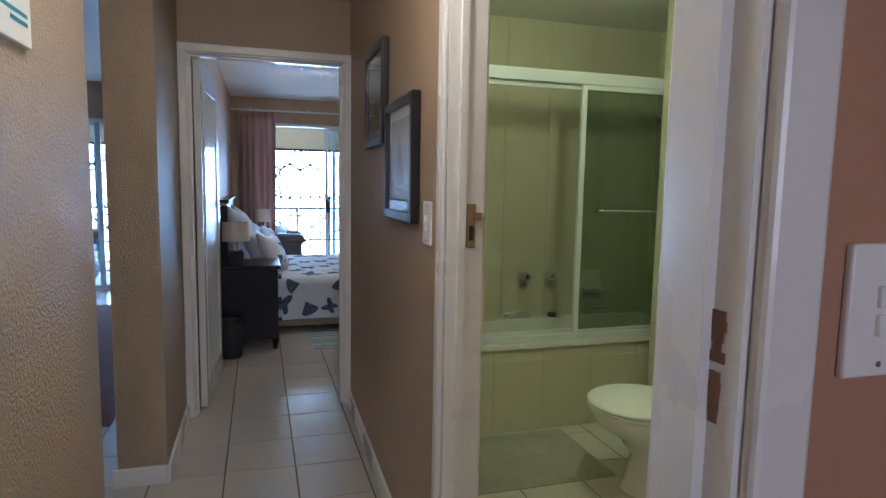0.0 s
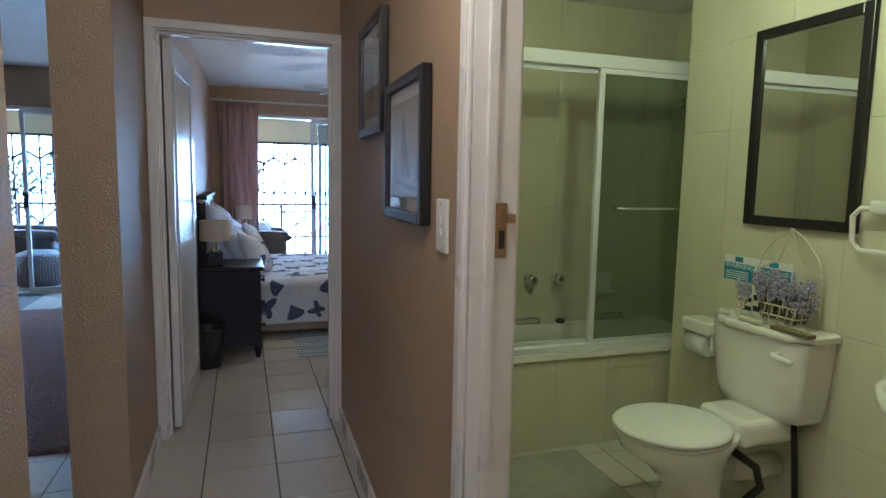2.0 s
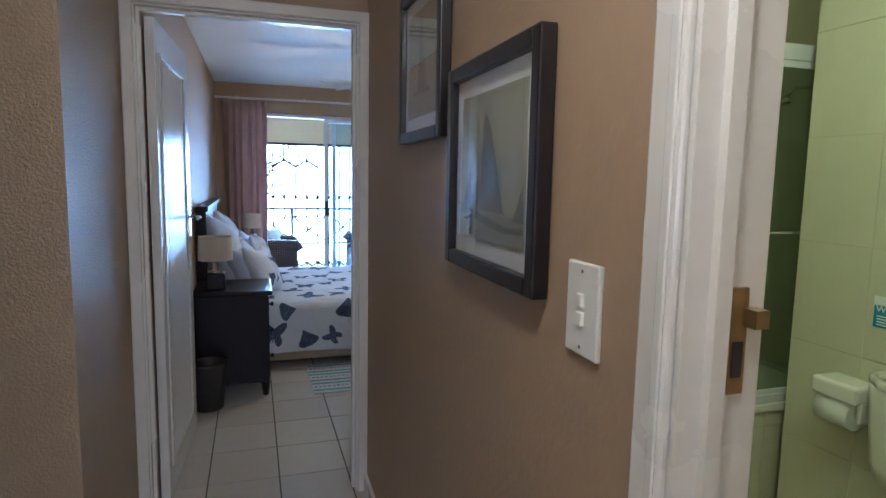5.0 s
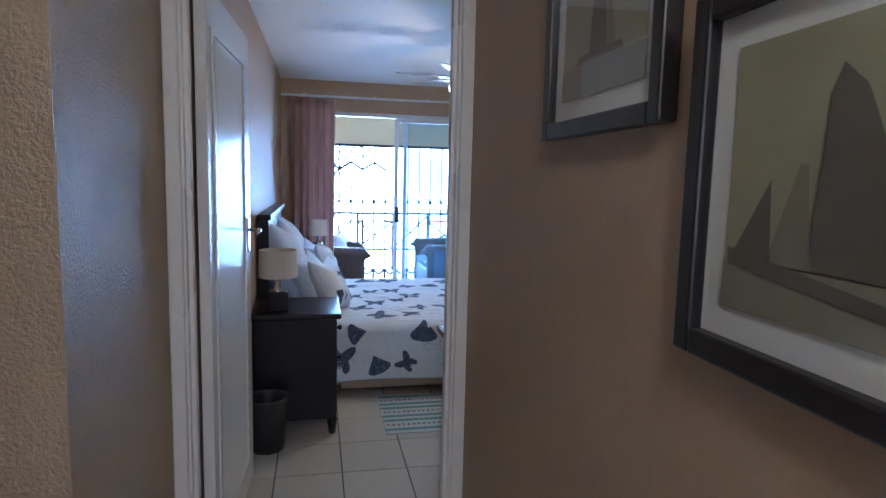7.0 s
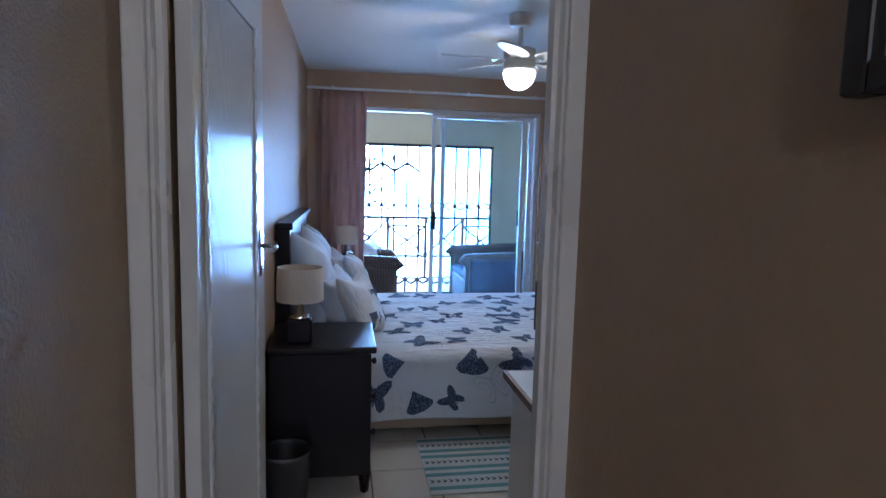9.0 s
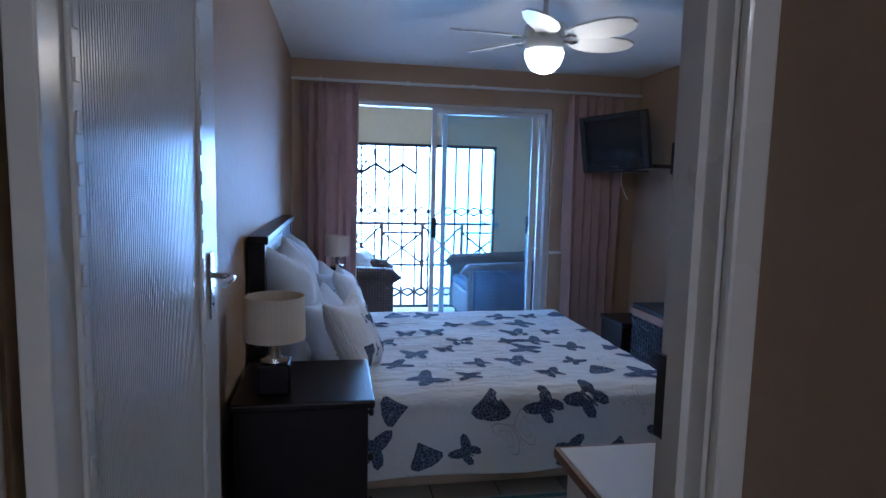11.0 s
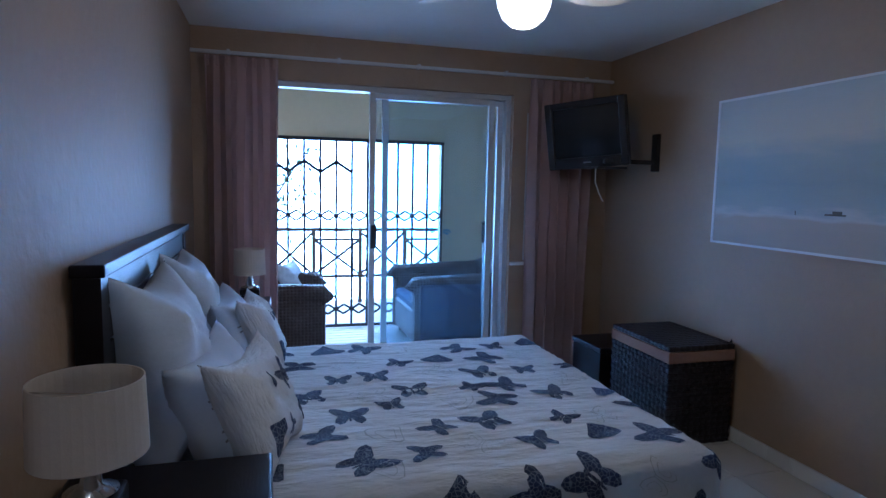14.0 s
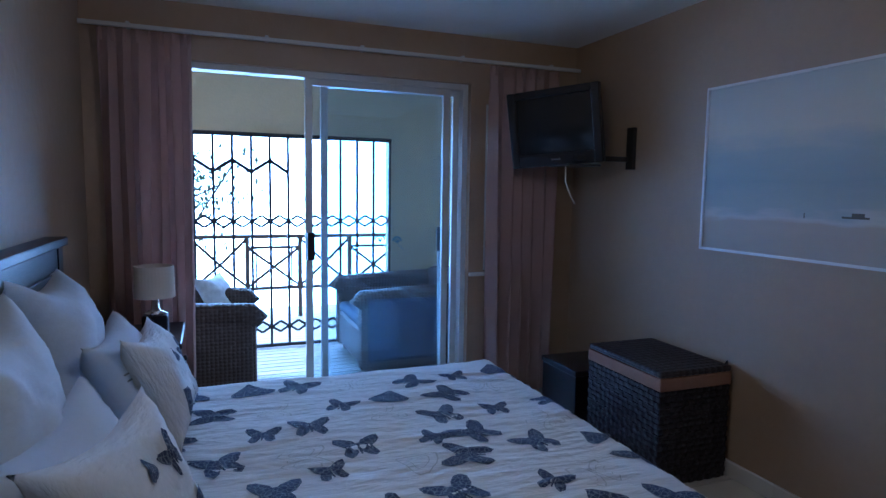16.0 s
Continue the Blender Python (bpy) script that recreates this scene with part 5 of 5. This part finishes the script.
# sliding doors
def sliding(name, x0, x1, top, panels, label):
    t = tagged(new(name), label, "sliding door", kind="structure")
    t.matrix_world = pose(0, WIN_Y + 0.05, 0)
    part("frame", boxes((x0, 0, 0.0, x0 + 0.035, 0.10, top), (x1 - 0.035, 0, 0.0, x1, 0.10, top), (x0 + 0.035, 0, top - 0.035, x1 - 0.035, 0.10, top), (x0 + 0.035, 0, 0, x1 - 0.035, 0.10, 0.02)), ALU, t)
    for a, b, y in panels:
        pn = part("panel_frame", boxes((a, y, 0.022, a + 0.042, y + 0.03, top - 0.037), (b - 0.042, y, 0.022, b, y + 0.03, top - 0.037), (a + 0.042, y, top - 0.077, b - 0.042, y + 0.03, top - 0.037), (a + 0.042, y, 0.022, b - 0.042, y + 0.03, 0.07)), ALU, t)
        part("pane", boxes((a + 0.042, y + 0.012, 0.07, b - 0.042, y + 0.017, top - 0.077)), PANE, pn).visible_shadow = False
    a, b, y = panels[0]
    part("lock", B(a + 0.004, y - 0.035, 0.96, a + 0.05, y, 1.13, bevel=0.006), BLACKPL, t, "black door pull and lock")
    return t


sd = sliding("sliding_door_1", SL0, SL1, SLT, ((0.835, 1.765, 0.012), (0.935, 1.85, 0.055)), "white aluminium sliding glass door standing half open")
# leaf motif on the glass
bm = bmesh.new()
for cx, cz in ((1.315, 1.07), (1.43, 1.06)):
    for k in range(9):
        a = math.pi * (0.1 + 0.8 * k / 8)
        lathe(bm, [(0.006, 0), (0.006, 0.001)], 8, (cx + 0.03 * math.cos(a), 0, 0))
        for v in bm.verts[-16:]:
            v.co = (v.co.x, 0.064 + v.co.z, cz + 0.03 * math.sin(a) + v.co.y)
        bar(bm, (cx, 0.064, cz - 0.01), (cx + 0.027 * math.cos(a), 0.064, cz + 0.027 * math.sin(a)), 0.003, 0.001)
    bar(bm, (cx, 0.064, cz - 0.01), (cx + 0.045, 0.064, cz - 0.055), 0.004, 0.001)
part("leaf_sticker", bm, TEALINK, sd, "teal leaf stickers on the glass")
sliding("sliding_door_2", -4.5, -1.35, 2.05, ((-2.25, -1.78, 0.012), (-1.85, -1.39, 0.055)), "white aluminium living room sliding door, half open")
w1 = tagged(new("window_1"), "narrow white side window beside the sliding door", "window", kind="structure")
w1.matrix_world = pose(0, WIN_Y + 0.05, 0)
part("window_frame", boxes((SW0, 0, 0.86, SW0 + 0.035, 0.05, 1.97), (SW1 - 0.035, 0, 0.86, SW1, 0.05, 1.97), (SW0 + 0.035, 0, 0.86, SW1 - 0.035, 0.05, 0.89), (SW0 + 0.035, 0, 1.94, SW1 - 0.035, 0.05, 1.97), (SW0 + 0.035, 0, 1.46, SW1 - 0.035, 0.05, 1.52)), ALU, w1)
for z0, z1 in ((0.89, 1.46), (1.52, 1.94)):
    part("pane", boxes((SW0 + 0.035, 0.02, z0, SW1 - 0.035, 0.025, z1)), PANE, w1).visible_shadow = False
part("window_sill", B(SL1 + 0.005, -0.075, 0.83, SW1 + 0.03, -0.002, 0.855, bevel=0.004), WHITE, w1)

t = thing("broom_pole", pose(1.775, WIN_Y + 0.22, -0.01, 0, -1, 0), "white pole with a black grip leaning outside the door", "pole")
part("shaft", tube(bmesh.new(), [(0, 0, 0), (-0.02, -0.06, 1.0)], 0.009), PLASTIC, t)
part("grip", tube(bmesh.new(), [(-0.02, -0.06, 1.0), (-0.024, -0.07, 1.16)], 0.014), BLACKPL, t)


# ---- balcony ----
def gate(x0, x1, y, top, label):
    """Folding trellis gate: uprights joined by zigzag straps."""
    t = thing("security_gate", pose(0, y, 0), label, "gate", "balcony gates")
    part("top_rail", B(x0, -0.02, top - 0.035, x1, 0.02, top, bevel=0.003), IRON, t)
    part("bottom_rail", B(x0, -0.015, 0.0, x1, 0.015, 0.03, bevel=0.003), IRON, t)
    p = 0.1525
    n = int((x1 - x0) / p)
    for i in range(n + 1):
        x = x1 - 0.015 - i * p
        part("upright", boxes((x - 0.011, -0.009, 0.03, x + 0.011, 0.009, top - 0.035)), IRON, t)
    for i in range(n):
        a, b = x1 - 0.015 - i * p, x1 - 0.015 - (i + 1) * p
        u = i % 2
        if b < 0.9 or x1 < 0:
            part("strap", bar(bmesh.new(), (a, -0.012, 1.63 if u else 1.53), (b, -0.012, 1.53 if u else 1.63), 0.031, 0.006), IRON, t)
        for z in (1.11, 0.18):
            m_ = (a + b) / 2
            bm = bmesh.new()
            bar(bm, (a, -0.012, z), (m_, -0.012, z + 0.05), 0.021, 0.005)
            bar(bm, (m_, -0.012, z + 0.05), (b, -0.012, z), 0.021, 0.005)
            bar(bm, (a, 0.012, z), (m_, 0.012, z - 0.05), 0.021, 0.005)
            bar(bm, (m_, 0.012, z - 0.05), (b, 0.012, z), 0.021, 0.005)
            part("scissor_link", bm, IRON, t)
    return t


gate(G0, G1, OUT_Y - 0.03, GT - 0.003, "dark iron folding security gate across the balcony opening")
gate(LG0, LG1, OUT_Y - 0.03, GT - 0.003, "dark iron folding security gate across the balcony opening")

t = thing("balustrade", pose(0, 11.0, 0), "dark timber balustrade with crossed panels on the deck", "railing")
part("top_rail", B(-5.0, -0.035, 0.86, 2.9, 0.035, 0.90, bevel=0.006), RAILWOOD, t)
part("bottom_rail", B(-5.0, -0.025, 0.30, 2.9, 0.025, 0.335, bevel=0.004), RAILWOOD, t)
for i in range(15):
    x = 2.85 - i * 0.55
    part("post", B(x - 0.022, -0.022, -0.03, x + 0.022, 0.022, 0.86), RAILWOOD, t)
    if i < 14:
        xa, xb = x - 0.55, x
        xm = (xa + xb) / 2
        bm = bmesh.new()
        if i % 2:
            bar(bm, (xa, 0, 0.335), (xb, 0, 0.76), 0.03, 0.02)
            bar(bm, (xa, 0.003, 0.76), (xb, 0.003, 0.335), 0.03, 0.02)
            bar(bm, (xa, 0, 0.76), (xb, 0, 0.76), 0.03, 0.022)
            bar(bm, (xa + 0.09, 0.004, 0.335), (xa + 0.09, 0.004, 0.76), 0.018, 0.018)
            bar(bm, (xb - 0.09, 0.004, 0.335), (xb - 0.09, 0.004, 0.76), 0.018, 0.018)
        else:
            bar(bm, (xa, 0, 0.86), (xm, 0, 0.58), 0.03, 0.02)
            bar(bm, (xm, 0, 0.58), (xb, 0, 0.86), 0.03, 0.02)
            bar(bm, (xa, 0.003, 0.335), (xm, 0.003, 0.58), 0.03, 0.02)
            bar(bm, (xm, 0.003, 0.58), (xb, 0.003, 0.335), 0.03, 0.02)
        part("lattice", bm, RAILWOOD, t)


def wicker_seat(m, w, d, cushion_mat, label, name, cat):
    """Rounded cane armchair: local y is the front, x across."""
    t = thing(name, m, label, cat, "balcony seats")
    part("seat_box", B(-w / 2 + 0.06, -d / 2 + 0.06, 0.05, w / 2 - 0.06, d / 2 - 0.02, 0.34, bevel=0.03, seg=3), CANE, t)
    for s in (-1, 1):
        x = s * (w / 2 - 0.07)
        part("arm", B(x - 0.06, -d / 2 + 0.05, 0.03, x + 0.06, d / 2, 0.60, bevel=0.05, seg=4), CANE, t)
        part("arm_roll", tube(bmesh.new(), [(x, -d / 2 + 0.08, 0.60), (x, 0, 0.59), (x, d / 2 - 0.02, 0.57), (x, d / 2 + 0.01, 0.52)], 0.075, 14), CANE, t)
    part("back", B(-w / 2 + 0.02, -d / 2, 0.03, w / 2 - 0.02, -d / 2 + 0.14, 0.64, bevel=0.06, seg=4), CANE, t)
    part("back_roll", tube(bmesh.new(), [(-w / 2 + 0.08, -d / 2 + 0.07, 0.62), (0, -d / 2 + 0.06, 0.67), (w / 2 - 0.08, -d / 2 + 0.07, 0.62)], 0.08, 14), CANE, t)
    part("seat_cushion", B(-w / 2 + 0.14, -d / 2 + 0.15, 0.342, w / 2 - 0.14, d / 2 - 0.01, 0.43, bevel=0.035, seg=3), cushion_mat, t)
    for x in (-w / 2 + 0.1, w / 2 - 0.1):
        for y in (-d / 2 + 0.1, d / 2 - 0.08):
            part("foot", lathe(bmesh.new(), [(0.02, -0.01), (0.025, 0.05)], 10, (x, y, 0)), DARKWOOD, t)
    return t


wicker_seat(pose(0.10, 8.72, 0, 0, 0, -90), 0.80, 0.92, WHITECUSH, "brown woven cane armchair on the balcony", "cane_armchair", "armchair")
cushion("scatter_cushion", pose(0.42, 8.98, 0.42, -30, 0, 60), 0.38, 0.38, 0.14, WHITECUSH, "white patterned scatter cushion on the cane armchair", "", 5.5)
wicker_seat(pose(1.80, 9.10, 0, 0, 0, 90), 1.0, 0.98, BLUECUSH, "brown woven cane sofa on the balcony", "cane_sofa", "sofa")
t = thing("draped_throw", pose(1.36, 8.585, 0.12), "navy patterned cloth hanging over the cane sofa arm", "throw")
bm = bmesh.new()
n = 16
g = [[bm.verts.new((0.55 * i / n, -0.006 - 0.006 * math.sin(i * 0.9) * (1 - j / n), 0.47 * j / n)) for j in range(n + 1)] for i in range(n + 1)]
for i in range(n):
    for j in range(n):
        bm.faces.new((g[i][j], g[i + 1][j], g[i + 1][j + 1], g[i][j + 1])).smooth = True
o = part("cloth", bm, BLUECUSH, t)
o.modifiers.new("thick", "SOLIDIFY").thickness = 0.006
wicker_seat(pose(-2.6, 9.2, 0, 0, 0, -90), 0.9, 0.85, BLUECUSH, "brown woven cane chair outside the living room", "cane_armchair", "armchair")
t = thing("cane_ottoman", pose(-2.28, 8.55, 0), "round woven cane ottoman outside the living room", "ottoman")
part("drum", lathe(bmesh.new(), [(0.22, 0.02), (0.30, 0.12), (0.31, 0.25), (0.26, 0.38), (0.15, 0.43), (0.02, 0.44)], 30), CANE, t)

# living room rug
t = thing("shaggy_rug", pose(-2.9, 3.55, 0), "dark brown shaggy rug on the living room tiles", "rug")
bm = bmesh.new()
nx, ny = 70, 110
g = []
for i in range(nx + 1):
    g.append([bm.verts.new((2.1 * i / nx + 0.01 * noise.noise(Vector((j * 0.3, 0, 0))), 3.55 * j / ny + 0.012 * noise.noise(Vector((i * 0.4, 3, 0))), 0.004 if i in (0, nx) or j in (0, ny) else 0.016 + 0.009 * noise.noise(Vector((i * 0.9, j * 0.9, 0))))) for j in range(ny + 1)])
for i in range(nx):
    for j in range(ny):
        bm.faces.new((g[i][j], g[i + 1][j], g[i + 1][j + 1], g[i][j + 1])).smooth = True
part("shag", bm, RUG, t)


# ---- garden tree ----
def tree(x, y, h, seed):
    t = thing("tree", pose(x, y, -3.0), "grey-barked garden tree with thin green leaves", "tree", "garden trees")
    r = random.Random(seed)
    bt, bl = bmesh.new(), bmesh.new()
    tube(bt, [(0, 0, 0), (0.1, 0, h * 0.25), (0.0, 0.1, h * 0.5)], 0.11, 10)
    tips = []
    for k in range(11):
        a = 2 * math.pi * k / 11 + r.uniform(-0.3, 0.3)
        ln = r.uniform(1.2, 2.4)
        z0 = h * r.uniform(0.38, 0.5)
        p = [(0.03, 0.08, z0), (ln * 0.5 * math.cos(a), ln * 0.5 * math.sin(a), z0 + r.uniform(0.5, 1.2)), (ln * math.cos(a), ln * math.sin(a), z0 + r.uniform(1.0, 2.6))]
        tube(bt, p, 0.022, 7)
        tips += [Vector(p[1]).lerp(Vector(p[2]), q) for q in (0.3, 0.65, 1.0)]
    for c in tips:
        for k in range(55):
            q = c + Vector((r.gauss(0, 0.38), r.gauss(0, 0.38), r.gauss(0, 0.32)))
            e = Euler((r.uniform(0, 6), r.uniform(0, 6), r.uniform(0, 6))).to_matrix()
            s = r.uniform(0.05, 0.10)
            poly(bl, [q + e @ Vector(v) * s for v in ((-1, 0, 0), (0, -0.42, 0.1), (1, 0, 0), (0, 0.42, 0.1))])
    part("trunk", bt, BARK, t)
    part("crown", bl, LEAF, t)


tree(-1.5, 18.0, 6.5, 2)
tree(-6.5, 20.0, 6.0, 5)

# ---- pieces of floors and walls ----
TX, TY = 0.318, 0.330
tile_me = finish(box(bmesh.new(), 0.0032, 0.0032, -0.008, TX - 0.0032, TY - 0.0032, 0.0, bevel=0.0012, seg=1), "tile", TILE)
small = []
for i in range(-7, 9):
    for j in range(-7, 17):
        x, y = 0.15 + i * TX, 2.83 + j * TY
        in_hall = x + TX > HALL_L and x < 0.62 and -0.2 < y + TY and y < DOOR_Y1
        in_bed = x + TX > BED_L and x < BED_R and y + TY > DOOR_Y0 and y < WIN_Y
        in_bath = x + TX > 0.51 and x < BATH_R and y + TY > 0.5 and y < BATH_F
        in_liv = x + TX > -2.1 and x < HALL_L and 1.4 < y + TY and y < WIN_Y and not (y > 3.9 and y + TY < 6.8)
        if in_hall or in_bed or in_bath or in_liv:
            o = new("tile", tile_me)
            o.parent = floor
            o.location = (x, y, 0)
plank_me = finish(box(bmesh.new(), -5.0, 0.004, -0.03, 2.9, 0.092, 0.0, bevel=0.003, seg=1), "plank", DECK)
for k in range(int((11.2 - WIN_Y - 0.2) / 0.096)):
    o = new("plank", plank_me)
    o.parent = deck
    o.location = (0, WIN_Y + 0.17 + k * 0.096, -0.008)

TW, TH = 0.30, 0.40
wt_me = finish(box(bmesh.new(), 0.0007, -0.007, 0.0007, TW - 0.0007, 0.0, TH - 0.0007, bevel=0.0006, seg=1), "wall_tile", WTILE)
back, right, front = bpy.data.objects["wall_bathroom_back"], bpy.data.objects["wall_bathroom_right"], bpy.data.objects["front"]
def clipped(w, h):
    return finish(box(bmesh.new(), 0.0007, -0.007, 0.0007, w - 0.0007, 0.0, h - 0.0007, bevel=0.0006, seg=1), "wall_tile", WTILE)


def tiled(parent, m, length, height):
    z = 0.0
    while z < height - 0.01:
        hh = min(TH, height - z)
        x = 0.0
        while x < length - 0.01:
            ww = min(TW, length - x)
            o = new("wall_tile", wt_me if hh == TH and ww == TW else clipped(ww, hh))
            o.parent = parent
            o.matrix_local = m @ Matrix.Translation((x, 0, z))
            x += TW
        z += TH


tiled(back, pose(BATH_L, BATH_BACK, 0), ALC_R - BATH_L, CEILZ)
tiled(right, pose(BATH_R, BATH_E, 0, 0, 0, -90), BATH_E - 0.5, CEILZ)
tiled(right, pose(ALC_R, BATH_BACK, 0, 0, 0, -90), BATH_BACK - BATH_F, CEILZ)
side = setting("wall_bathroom_left", boxes((BATH_L, 1.63, 0, BATH_L + 0.008, BATH_BACK - 0.008, CEILZ), (BATH_L, 0.5, 2.11, BATH_L + 0.008, 1.63, CEILZ)), WGROUT, "cream tiled bathroom wall beside the doorway")
tiled(side, pose(BATH_L + 0.008, 1.63, 0, 0, 0, 90), BATH_BACK - 0.008 - 1.63, CEILZ)
tiled(front, pose(0.60, BATH_F + 0.012, 0), ALC_R - 0.60, 0.47)
